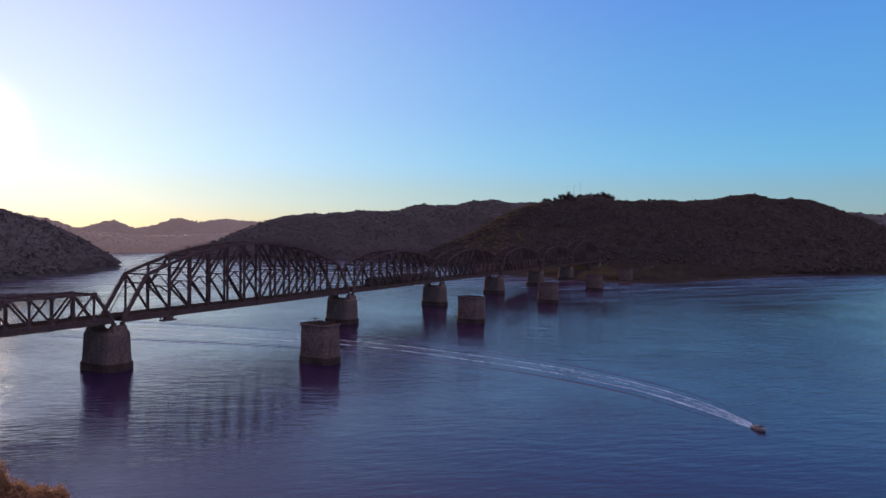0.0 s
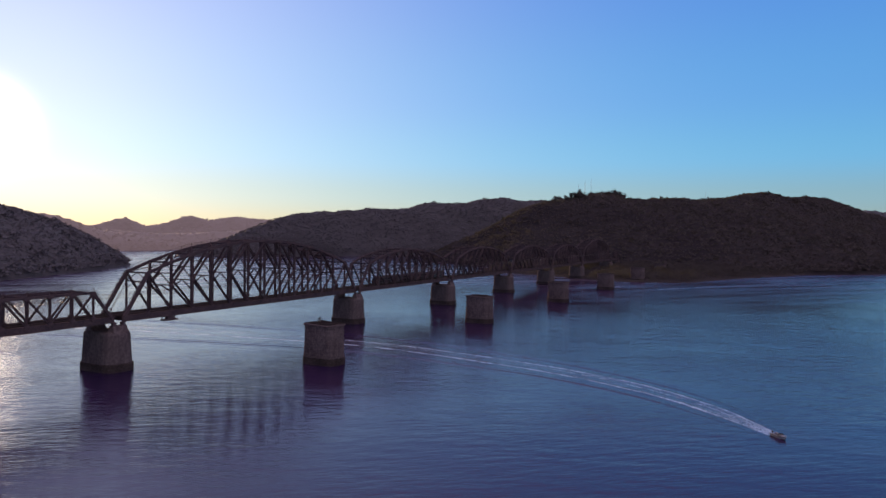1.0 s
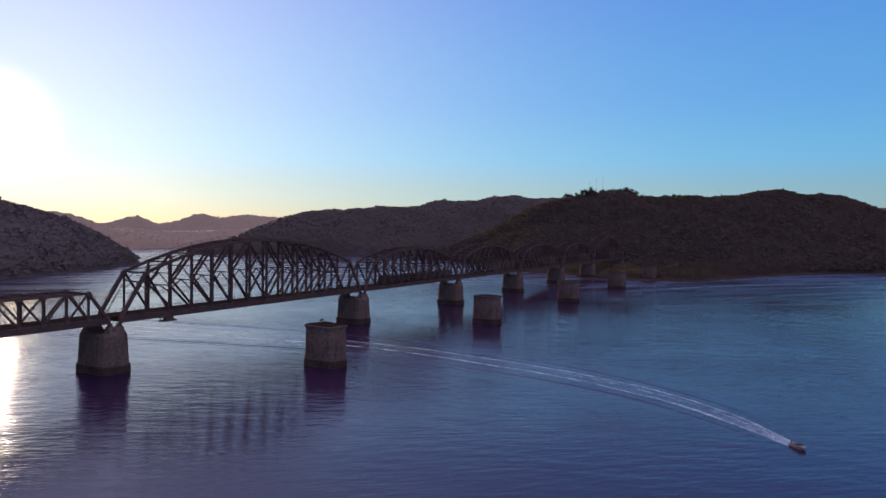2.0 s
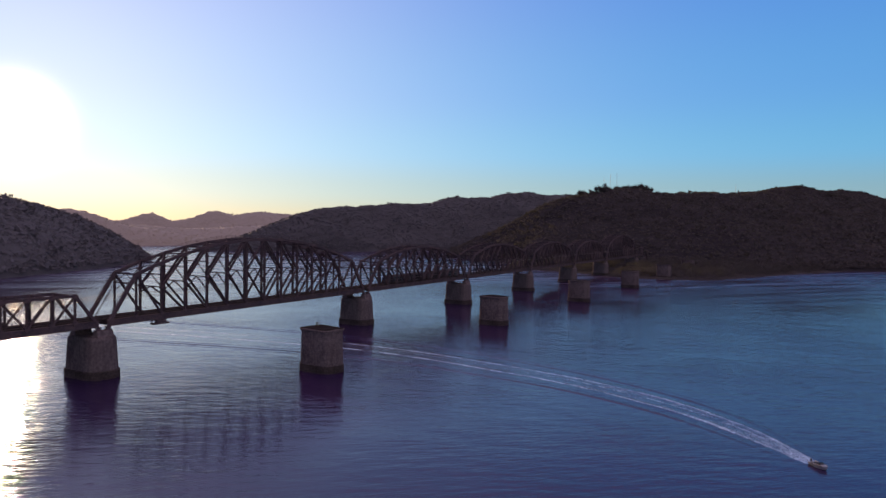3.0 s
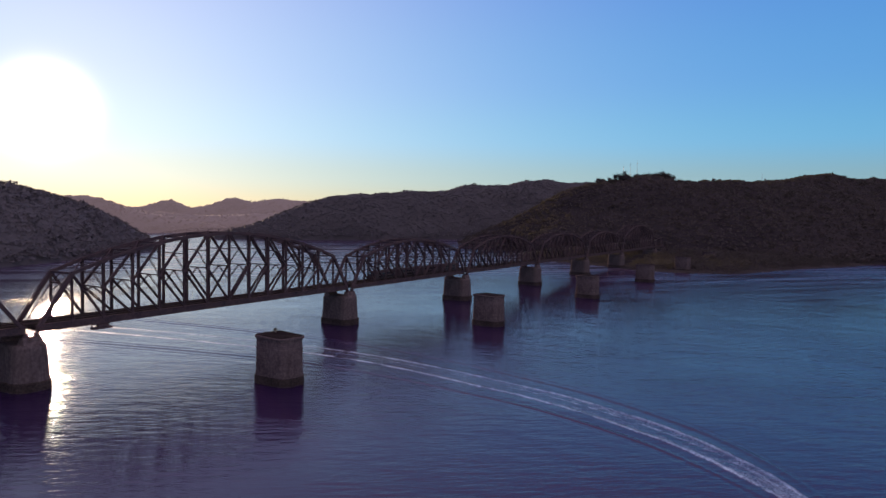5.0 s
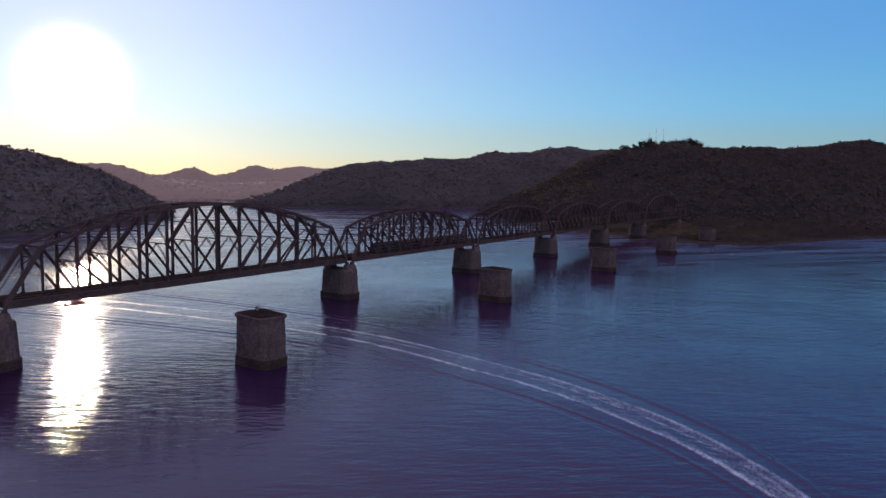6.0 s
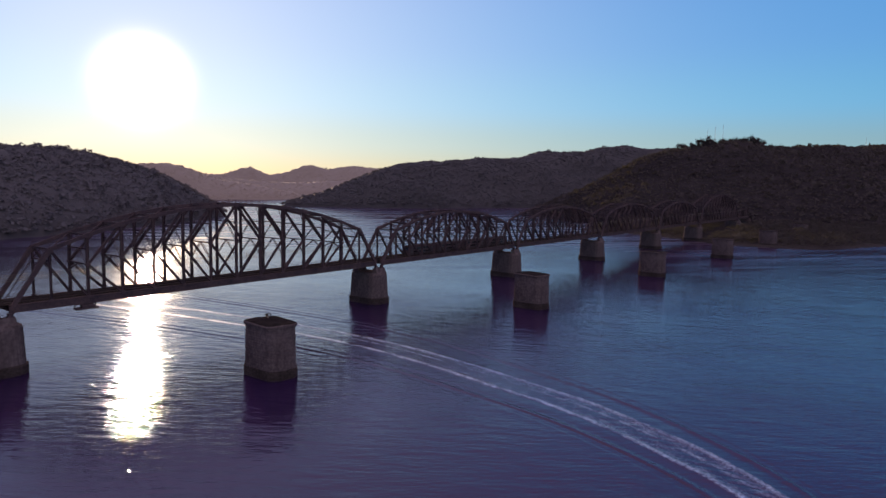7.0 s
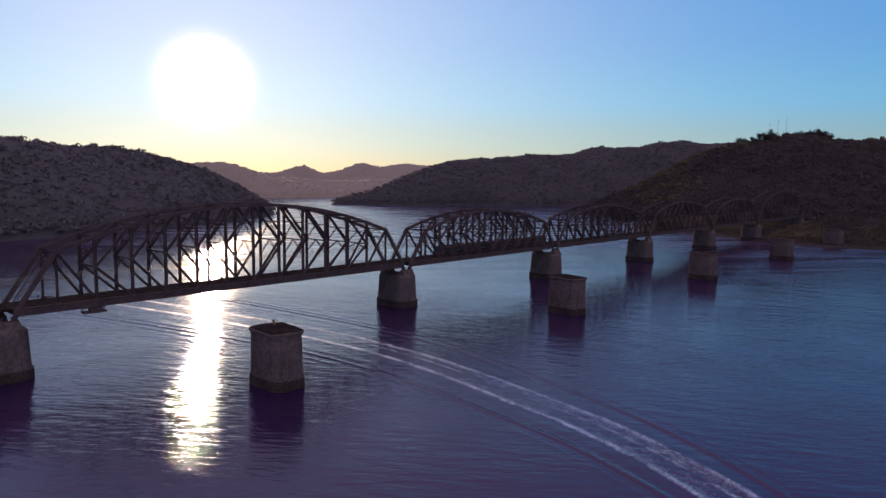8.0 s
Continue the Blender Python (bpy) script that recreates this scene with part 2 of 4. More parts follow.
def water_material(name, foam):
    m = bpy.data.materials.new(name)
    m.use_nodes = True
    n, l = m.node_tree.nodes, m.node_tree.links
    p = n["Principled BSDF"]
    p.inputs["Base Color"].default_value = (0.014, 0.006, 0.028, 1)
    p.inputs["IOR"].default_value = 1.333
    geo = n.new("ShaderNodeNewGeometry")
    # the open reach up the river is ruffled by the breeze, the lee of the near bank is calm
    sep = n.new("ShaderNodeSeparateXYZ")
    l.new(geo.outputs["Position"], sep.inputs[0])
    reach = n.new("ShaderNodeMapRange")
    reach.inputs["From Min"].default_value, reach.inputs["From Max"].default_value = 60, 520
    reach.inputs["To Min"].default_value, reach.inputs["To Max"].default_value = 0.025, 0.3
    along = n.new("ShaderNodeMath")
    along.operation = "MULTIPLY_ADD"
    l.new(sep.outputs["Y"], along.inputs[0])
    along.inputs[1].default_value = 0.6
    l.new(sep.outputs["X"], along.inputs[2])
    l.new(along.outputs[0], reach.inputs["Value"])
    # long wind lanes
    lane_map = n.new("ShaderNodeMapping")
    lane_map.vector_type = "TEXTURE"
    lane_map.inputs["Rotation"].default_value = (0, 0, radians(-38))
    lane_map.inputs["Scale"].default_value = (150, 16, 1)
    l.new(geo.outputs["Position"], lane_map.inputs["Vector"])
    lane = n.new("ShaderNodeTexNoise")
    lane.inputs["Scale"].default_value, lane.inputs["Detail"].default_value = 1.0, 5
    l.new(lane_map.outputs[0], lane.inputs["Vector"])
    lane_mr = n.new("ShaderNodeMapRange")
    lane_mr.inputs["From Min"].default_value, lane_mr.inputs["From Max"].default_value = 0.35, 0.65
    lane_mr.inputs["To Min"].default_value, lane_mr.inputs["To Max"].default_value = 0.45, 1.25
    l.new(lane.outputs["Fac"], lane_mr.inputs["Value"])
    rough = n.new("ShaderNodeMath")
    rough.operation = "MULTIPLY"
    l.new(reach.outputs["Result"], rough.inputs[0])
    l.new(lane_mr.outputs["Result"], rough.inputs[1])
    far = n.new("ShaderNodeMapRange")
    far.inputs["From Min"].default_value, far.inputs["From Max"].default_value = 600, 1100
    far.inputs["To Min"].default_value, far.inputs["To Max"].default_value = 1.0, 0.8
    l.new(along.outputs[0], far.inputs["Value"])
    still = n.new("ShaderNodeMath")
    still.operation = "MULTIPLY"
    l.new(rough.outputs[0], still.inputs[0])
    l.new(far.outputs["Result"], still.inputs[1])
    l.new(still.outputs[0], p.inputs["Roughness"])
    # slow patches of calmer and rougher water
    patch = n.new("ShaderNodeTexNoise")
    patch.inputs["Scale"].default_value = 0.012
    patch.inputs["Detail"].default_value = 3
    l.new(geo.outputs["Position"], patch.inputs["Vector"])
    calm = n.new("ShaderNodeMapRange")
    calm.inputs["From Min"].default_value, calm.inputs["From Max"].default_value = 0.35, 0.65
    calm.inputs["To Min"].default_value, calm.inputs["To Max"].default_value = 0.55, 1.25
    l.new(patch.outputs["Fac"], calm.inputs["Value"])
    height = None
    for sx, sy, rot, det, amp in ((0.12, 0.40, -58, 3, 0.46), (0.17, 0.66, -49, 2, 0.26), (0.35, 1.25, -52, 3, 0.15), (1.5, 3.0, -66, 3, 0.09), (0.04, 0.1, -75, 2, 0.7)):
        mp = n.new("ShaderNodeMapping")
        mp.vector_type = "TEXTURE"
        mp.inputs["Rotation"].default_value = (0, 0, radians(rot))
        mp.inputs["Scale"].default_value = (1 / sx, 1 / sy, 1)
        l.new(geo.outputs["Position"], mp.inputs["Vector"])
        t = n.new("ShaderNodeTexNoise")
        t.inputs["Scale"].default_value = 1.0
        t.inputs["Detail"].default_value = det
        l.new(mp.outputs[0], t.inputs["Vector"])
        a = n.new("ShaderNodeMath")
        a.operation = "MULTIPLY"
        l.new(t.outputs["Fac"], a.inputs[0])
        a.inputs[1].default_value = amp
        if height is None:
            height = a.outputs[0]
        else:
            s = n.new("ShaderNodeMath")
            s.operation = "ADD"
            l.new(height, s.inputs[0])
            l.new(a.outputs[0], s.inputs[1])
            height = s.outputs[0]
    hm = n.new("ShaderNodeMath")
    hm.operation = "MULTIPLY"
    l.new(height, hm.inputs[0])
    lee = n.new("ShaderNodeMapRange")
    lee.inputs["From Min"].default_value, lee.inputs["From Max"].default_value = -130, 10
    lee.inputs["To Min"].default_value, lee.inputs["To Max"].default_value = 0.74, 1.05
    l.new(along.outputs[0], lee.inputs["Value"])
    slack = n.new("ShaderNodeMapRange")         # sheltered water between the piers
    slack.inputs["From Min"].default_value, slack.inputs["From Max"].default_value = 20, 260
    slack.inputs["To Min"].default_value, slack.inputs["To Max"].default_value = 1.0, 0.45
    l.new(along.outputs[0], slack.inputs["Value"])
    lee_slack = n.new("ShaderNodeMath")
    lee_slack.operation = "MULTIPLY"
    l.new(lee.outputs["Result"], lee_slack.inputs[0])
    l.new(slack.outputs["Result"], lee_slack.inputs[1])
    both = n.new("ShaderNodeMath")
    both.operation = "MULTIPLY"
    l.new(calm.outputs["Result"], both.inputs[0])
    l.new(lee_slack.outputs[0], both.inputs[1])
    l.new(both.outputs[0], hm.inputs[1])
    b = n.new("ShaderNodeBump")
    b.inputs["Strength"].default_value, b.inputs["Distance"].default_value = 1.0, WAVES
    l.new(hm.outputs[0], b.inputs["Height"])
    l.new(b.outputs[0], p.inputs["Normal"])
    if foam:
        at = n.new("ShaderNodeAttribute")
        at.attribute_name = "foam"
        ns = n.new("ShaderNodeTexNoise")
        ns.inputs["Scale"].default_value = 1.6
        ns.inputs["Detail"].default_value = 7
        ns.inputs["Roughness"].default_value = 0.78
        l.new(geo.outputs["Position"], ns.inputs["Vector"])
        s = n.new("ShaderNodeMath")
        s.operation = "MULTIPLY"
        l.new(at.outputs["Fac"], s.inputs[0])
        st = n.new("ShaderNodeMapRange")
        st.inputs["From Min"].default_value, st.inputs["From Max"].default_value = 0.3, 0.72
        st.inputs["To Min"].default_value, st.inputs["To Max"].default_value = 0.02, 1.3
        l.new(ns.outputs["Fac"], st.inputs["Value"])
        l.new(st.outputs["Result"], s.inputs[1])
        mr = n.new("ShaderNodeMapRange")
        mr.inputs["From Min"].default_value, mr.inputs["From Max"].default_value = 0.1, 0.9
        mr.inputs["To Max"].default_value = 0.8
        l.new(s.outputs[0], mr.inputs["Value"])
        white = n.new("ShaderNodeBsdfPrincipled")
        white.inputs["Roughness"].default_value = 0.55
        white.inputs["Base Color"].default_value = (0.38, 0.52, 0.68, 1)
        mx = n.new("ShaderNodeMixShader")
        l.new(mr.outputs["Result"], mx.inputs[0])
        l.new(p.outputs[0], mx.inputs[1])
        l.new(white.outputs[0], mx.inputs[2])
        l.new(mx.outputs[0], n["Material Output"].inputs["Surface"])
    return m


WAVES = 0.42
WATER = water_material("river_water", False)
WAKE = water_material("wake_water", True)


# ---- mesh helpers ----
def mesh(name, verts, faces, mat, smooth=False):
    me = bpy.data.meshes.new(name)
    me.from_pydata(verts, [], faces)
    me.materials.append(mat)
    if smooth:
        me.polygons.foreach_set("use_smooth", [True] * len(me.polygons))
    me.update()
    return me


def piece(name, me, parent=None, label="", m=None):
    ob = new(name, me)
    ob.parent = parent
    if m is not None:
        ob.matrix_basis = m
    if label:
        tagged(ob, label)
    return ob


def part(name, bm, mat, parent, label=""):
    me = bpy.data.meshes.new(name)
    bm.to_mesh(me)
    bm.free()
    me.materials.append(mat)
    return piece(name, me, parent, label)


def thing(name, label, category, at=(0, 0, 0), rz=0, group="", kind=""):
    ob = new(name)
    ob.matrix_basis = pose(*at, 0, 0, rz)
    return tagged(ob, label, category, group, kind)


def section(kind, w, d):
    """Outline of a member, w across and d deep: a box or an I."""
    w, d = w / 2, d / 2
    if kind == "box":
        return [(-w, -d), (w, -d), (w, d), (-w, d)]
    f, s = d * 0.22, w * 0.22
    return [(-w, -d), (w, -d), (w, -d + f), (s, -d + f), (s, d - f), (w, d - f), (w, d), (-w, d), (-w, d - f), (-s, d - f), (-s, -d + f), (-w, -d + f)]


def beam_data(p, q, w, d, kind="box", up=(0, 0, 1)):
    p, q = Vector(p), Vector(q)
    ax = (q - p).normalized()
    u = Vector(up)
    if abs(ax.dot(u)) > 0.97:
        u = Vector((1, 0, 0))
    side = ax.cross(u).normalized()
    u = side.cross(ax)
    out = section(kind, w, d)
    k = len(out)
    verts = [tuple(e + side * a + u * b) for e in (p, q) for a, b in out]
    faces = [(i, (i + 1) % k, k + (i + 1) % k, k + i) for i in range(k)]
    faces += [tuple(range(k))[::-1], tuple(range(k, 2 * k))]
    return verts, faces


def beam(name, p, q, w, d, mat, parent, kind="box", up=(0, 0, 1), label=""):
    v, f = beam_data(p, q, w, d, kind, up)
    return piece(name, mesh(name, v, f, mat), parent, label)


def beams(name, rows, mat, parent, label="", kind="box"):
    """Several beams that make up one part, such as a lattice or a rail with its bars."""
    vs, fs = [], []
    for p, q, w, d in rows:
        v, f = beam_data(p, q, w, d, kind)
        o = len(vs)
        vs += v
        fs += [tuple(i + o for i in face) for face in f]
    return piece(name, mesh(name, vs, fs, mat), parent, label)


def rings(levels, n=4, power=None):
    """A closed body from level rows (z, half_x, half_y, corner): rounded rectangles one above another."""
    vs, fs = [], []
    k = None
    for z, hx, hy, c in levels:
        ring = []
        for sx, sy, a0 in ((1, 1, 0), (-1, 1, 90), (-1, -1, 180), (1, -1, 270)):
            for j in range(n + 1):
                a = radians(a0 + 90 * j / n)
                ring.append((sx * (hx - c) + c * math.cos(a), sy * (hy - c) + c * math.sin(a), z))
        k = len(ring)
        vs += ring
    for i in range(len(levels) - 1):
        for j in range(k):
            a, b = i * k + j, i * k + (j + 1) % k
            fs.append((a, b, b + k, a + k))
    fs.append(tuple(range(k))[::-1])
    fs.append(tuple(range(len(vs) - k, len(vs))))
    return vs, fs


def bevel_box(bm, cx, cy, cz, sx, sy, sz, bev=0.05):
    g = bmesh.ops.create_cube(bm, size=1.0, matrix=Matrix.Translation((cx, cy, cz)) @ Matrix.Diagonal((sx, sy, sz, 1)))
    if bev:
        es = {e for v in g["verts"] for e in v.link_edges}
        bmesh.ops.bevel(bm, geom=list(es), offset=bev, segments=1, affect="EDGES")


# ---- water ----
wv, wf = [], []
R = [0, 300, 900, 2000, 4800]
SEG = 48
for r in R:
    for j in range(SEG):
        a = 2 * math.pi * j / SEG
        wv.append((r * math.cos(a) if r else 0.001 * math.cos(a), r * math.sin(a) if r else 0.001 * math.sin(a), 0))
for i in range(len(R) - 1):
    for j in range(SEG):
        wf.append((i * SEG + j, i * SEG + SEG + j, i * SEG + SEG + (j + 1) % SEG, i * SEG + (j + 1) % SEG))
tagged(piece("water", mesh("water", wv, wf, WATER)), "broad calm river with small wind ripples", "water", kind="structure")


# ---- hills ----
def smooth_line(rows, n):
    """A smooth curve through control rows (Catmull-Rom), n steps a segment."""
    a = np.array([rows[0], *rows, rows[-1]], float)
    out = []
    for i in range(1, len(a) - 2):
        p0, p1, p2, p3 = a[i - 1:i + 3]
        for k in range(n):
            t = k / n
            out.append(0.5 * (2 * p1 + (p2 - p0) * t + (2 * p0 - 5 * p1 + 4 * p2 - p3) * t * t + (3 * p1 - p0 - 3 * p2 + p3) * t ** 3))
    out.append(a[-2])
    return np.array(out)


def hill_height(line, x, y, rough, seed):
    """Height of a ridge at arrays x, y: line rows are x, y, crest height, half width."""
    best = np.full(x.shape, -30.0)
    for px, py, pz, pw in line:
        d = np.hypot(x - px, y - py) / pw
        best = np.maximum(best, (pz + 6) * (1 - np.minimum(d, 1.6) ** 1.35) - 6)
    return best


def lumpy(x, y, scale, seed):
    return np.array([noise.fractal((float(a) / scale, float(b) / scale, seed), 1.0, 2.0, 3) for a, b in zip(x, y)])


def ico_data():
    v = np.array([(1, 0, 0), (-1, 0, 0), (0, 1, 0), (0, -1, 0), (0, 0, 1), (0, 0, -1)], float)
    f = np.array([(0, 2, 4), (2, 1, 4), (1, 3, 4), (3, 0, 4), (2, 0, 5), (1, 2, 5), (3, 1, 5), (0, 3, 5)])
    return v, f


def cloud(name, centres, radii, mat, label, category, rng, squash=0.75):
    """Many small leaf clumps in one mesh."""
    v, f = ico_data()
    n = len(centres)
    jit = 1 + 0.4 * rng.uniform(-1, 1, (n, len(v), 1))
    spin = rng.uniform(0, 6.28, n)
    tilt = rng.uniform(-0.6, 0.6, n)
    c, si = np.cos(spin)[:, None], np.sin(spin)[:, None]
    w = v[None] * jit
    w = np.stack([w[..., 0] * c - w[..., 1] * si, w[..., 0] * si + w[..., 1] * c, w[..., 2]], -1)
    c, si = np.cos(tilt)[:, None], np.sin(tilt)[:, None]
    w = np.stack([w[..., 0], w[..., 1] * c - w[..., 2] * si, w[..., 1] * si + w[..., 2] * c], -1)
    pts = w * radii[:, None, None] * np.array([1, 1, squash]) + centres[:, None, :]
    faces = (f[None] + (np.arange(n) * len(v))[:, None, None]).reshape(-1, 3)
    me = bpy.data.meshes.new(name)
    me.vertices.add(n * len(v))
    me.vertices.foreach_set("co", pts.astype(np.float32).ravel())
    me.loops.add(len(faces) * 3)
    me.loops.foreach_set("vertex_index", faces.astype(np.int32).ravel())
    me.polygons.add(len(faces))
    me.polygons.foreach_set("loop_start", np.arange(0, len(faces) * 3, 3, dtype=np.int32))
    me.polygons.foreach_set("use_smooth", np.ones(len(faces), bool))
    me.update(calc_edges=True)
    me.materials.append(mat)
    return tagged(piece(name, me), label, category, kind="stuff")


def canopy(name, centres, radii, per_tree, mat, label, category, rng):
    """Woods as loose sprays of leaves round the crown of every tree, all in one mesh."""
    n = len(centres) * per_tree
    d = rng.normal(0, 1, (n, 3))
    d[:, 2] = np.abs(d[:, 2]) * 0.9 - 0.25
    d /= np.linalg.norm(d, axis=1)[:, None]
    r = np.repeat(radii, per_tree)[:, None]
    c = np.repeat(centres, per_tree, 0) + d * r * rng.uniform(0.5, 1.0, (n, 1)) * np.array([1.15, 1.15, 0.7])
    face = 0.7 * d + rng.normal(0, 0.45, (n, 3)) + np.array([0, 0, 0.3])
    face /= np.linalg.norm(face, axis=1)[:, None]
    a = np.cross(face, rng.normal(0, 1, (n, 3)))
    a /= np.linalg.norm(a, axis=1)[:, None]
    b = np.cross(face, a)
    ln, wd = r * rng.uniform(0.34, 0.56, (n, 1)), r * rng.uniform(0.2, 0.36, (n, 1))
    pts = np.stack([c - a * ln, c + b * wd, c + a * ln, c - b * wd], 1).reshape(-1, 3)
    me = bpy.data.meshes.new(name)
    me.vertices.add(n * 4)
    me.vertices.foreach_set("co", pts.astype(np.float32).ravel())
    me.loops.add(n * 4)
    me.loops.foreach_set("vertex_index", np.arange(n * 4, dtype=np.int32))
    me.polygons.add(n)
    me.polygons.foreach_set("loop_start", np.arange(0, n * 4, 4, dtype=np.int32))
    me.update(calc_edges=True)
    me.materials.append(mat)
    return tagged(piece(name, me), label, category, kind="stuff")


def leaves_mesh(name, centres, sizes, mat, rng, parent):
    """Folded narrow leaf sprays, two triangles each, turned every way."""
    n = len(centres)
    a = rng.normal(0, 1, (n, 3))
    a[:, 2] = 0.5 * a[:, 2] + 0.35
    a /= np.linalg.norm(a, axis=1)[:, None]
    b = np.cross(a, rng.normal(0, 1, (n, 3)))
    b /= np.linalg.norm(b, axis=1)[:, None]
    c = np.cross(a, b)
    L, W = sizes[:, None], 0.33 * sizes[:, None]
    pts = np.stack([centres - a * L, centres + b * W + c * 0.2 * W, centres + a * L, centres - b * W + c * 0.2 * W], 1).reshape(-1, 3)
    k = 4 * np.arange(n)
    tri = np.stack([k, k + 1, k + 2, k, k + 2, k + 3], 1).reshape(-1)
    me = bpy.data.meshes.new(name)
    me.vertices.add(n * 4)
    me.vertices.foreach_set("co", pts.astype(np.float32).ravel())
    me.loops.add(len(tri))
    me.loops.foreach_set("vertex_index", tri.astype(np.int32))
    me.polygons.add(n * 2)
    me.polygons.foreach_set("loop_start", np.arange(0, len(tri), 3, dtype=np.int32))
    me.update(calc_edges=True)
    me.materials.append(mat)
    return piece(name, me, parent)


def hill(rows, step, rough, seed, label, tree_gap, tree_size, tree_label, clumps=3, tree_mat=None, face=None, soil=None):
    line = smooth_line(rows, 6)
    pad = max(r[3] for r in rows)
    xs = np.arange(line[:, 0].min() - pad, line[:, 0].max() + pad, step)
    ys = np.arange(line[:, 1].min() - pad, line[:, 1].max() + pad, step)
    gx, gy = np.meshgrid(xs, ys)
    z = hill_height(line, gx.ravel(), gy.ravel(), rough, seed)
    keep = z > -14
    z[keep] += rough * lumpy(gx.ravel()[keep], gy.ravel()[keep], 110, seed) * np.clip((z[keep] + 6) / 25, 0, 1)
    idx = -np.ones(z.shape, int)
    idx[keep] = np.arange(keep.sum())
    idx = idx.reshape(gx.shape)
    quads = np.stack([idx[:-1, :-1], idx[:-1, 1:], idx[1:, 1:], idx[1:, :-1]], -1).reshape(-1, 4)
    quads = quads[(quads >= 0).all(1)]
    floor = z[keep] + 0.74 * tree_size * np.clip((z[keep] - 1) / 5, 0, 1)      # ground raised to close the dark gaps between the crowns
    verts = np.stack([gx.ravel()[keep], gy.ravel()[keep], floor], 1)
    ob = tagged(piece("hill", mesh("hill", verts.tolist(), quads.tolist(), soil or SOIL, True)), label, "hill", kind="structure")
    # woods on it
    rng = np.random.default_rng(int(seed * 10) + 5)
    nx, ny = int((xs[-1] - xs[0]) / tree_gap), int((ys[-1] - ys[0]) / tree_gap)
    tx, ty = np.meshgrid(np.arange(nx) * tree_gap + xs[0], np.arange(ny) * tree_gap + ys[0])
    tx = tx.ravel() + rng.uniform(-0.5, 0.5, tx.size) * tree_gap
    ty = ty.ravel() + rng.uniform(-0.5, 0.5, ty.size) * tree_gap
    fi = np.clip(((tx - xs[0]) / step), 0, len(xs) - 1.001)
    fj = np.clip(((ty - ys[0]) / step), 0, len(ys) - 1.001)
    i0, j0 = fi.astype(int), fj.astype(int)
    zz = z.reshape(gx.shape)
    u, w = fi - i0, fj - j0
    tz = (zz[j0, i0] * (1 - u) + zz[j0, i0 + 1] * u) * (1 - w) + (zz[j0 + 1, i0] * (1 - u) + zz[j0 + 1, i0 + 1] * u) * w
    ok = tz > 0.4
    if face is not None:
        ok &= face(tx, ty)
    tx, ty, tz = tx[ok], ty[ok], tz[ok]
    h = tree_size * rng.uniform(0.75, 1.2, tx.size)
    h[rng.uniform(0, 1, tx.size) < 0.05] *= 1.35          # a few trees stand above the rest
    canopy("woods", np.stack([tx, ty, tz + 0.6 * h], 1), 0.5 * h, clumps, tree_mat or LEAF, tree_label, "woods", rng)
    return ob


# wooded headland behind the far end of the bridge
RIGHT = [(838, 308, 3, 34), (850, 285, 20, 60), (880, 215, 62, 95), (925, 145, 95, 170), (985, 100, 108, 270), (1050, 72, 114, 335), (1110, 20, 109, 400), (1190, -60, 110, 385),
         (1310, -150, 124, 280), (1450, -255, 127, 200), (1570, -335, 110, 150), (1720, -430, 70, 110)]
hill(RIGHT, 10, 9, 1.3, "steep dark hill covered in eucalypt forest", 5.2, 6.4, "dense dark eucalypt forest on the headland", 15, face=lambda x, y: -0.635 * (x - 1050) - 0.773 * (y - 72) > -170)
# long ridge up the river
MID = [(735, 765, 2, 40), (790, 760, 13, 70), (845, 735, 33, 100), (940, 690, 74, 140), (1055, 668, 89, 160), (1184, 606, 93, 180), (1280, 540, 109, 200), (1385, 440, 129, 220), (1467, 370, 129, 240), (1630, 210, 124, 260)]
hill(MID, 14, 10, 4.1, "long forested ridge across the river", 5.8, 6.6, "forest along the ridge, its green paled for haze", 13, LEAF_HAZED, face=lambda x, y: -0.6 * (x - 1177) - 0.8 * (y - 586) > -190, soil=SOIL_GREY)
# hill on the near bank
LEFT = [(-330, 600, 84, 240), (-120, 590, 86, 240), (40, 580, 84, 225), (160, 590, 81, 200), (250, 615, 76, 180), (322, 642, 70, 165), (385, 668, 58, 130), (470, 715, 33, 85), (545, 765, 10, 45), (572, 782, 2, 30)]
hill(LEFT, 11, 8, 7.7, "forested hill on the near bank against the sun", 5.6, 6.6, "backlit eucalypt forest on the near hill", 15, LEAF_HAZED, face=lambda x, y: y < 0.33 * x + 700, soil=SOIL_GREY)
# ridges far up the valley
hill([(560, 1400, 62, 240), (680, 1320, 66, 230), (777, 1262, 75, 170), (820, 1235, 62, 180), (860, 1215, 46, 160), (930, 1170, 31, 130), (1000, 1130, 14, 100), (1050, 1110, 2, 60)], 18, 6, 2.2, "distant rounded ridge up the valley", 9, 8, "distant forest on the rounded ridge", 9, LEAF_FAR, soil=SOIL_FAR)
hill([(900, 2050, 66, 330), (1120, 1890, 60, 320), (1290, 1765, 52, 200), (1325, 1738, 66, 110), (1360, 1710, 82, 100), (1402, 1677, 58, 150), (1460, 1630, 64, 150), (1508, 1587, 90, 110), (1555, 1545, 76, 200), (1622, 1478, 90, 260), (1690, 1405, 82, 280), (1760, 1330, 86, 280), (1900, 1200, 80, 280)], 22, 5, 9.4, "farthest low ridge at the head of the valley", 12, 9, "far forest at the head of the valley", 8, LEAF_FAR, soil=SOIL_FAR)
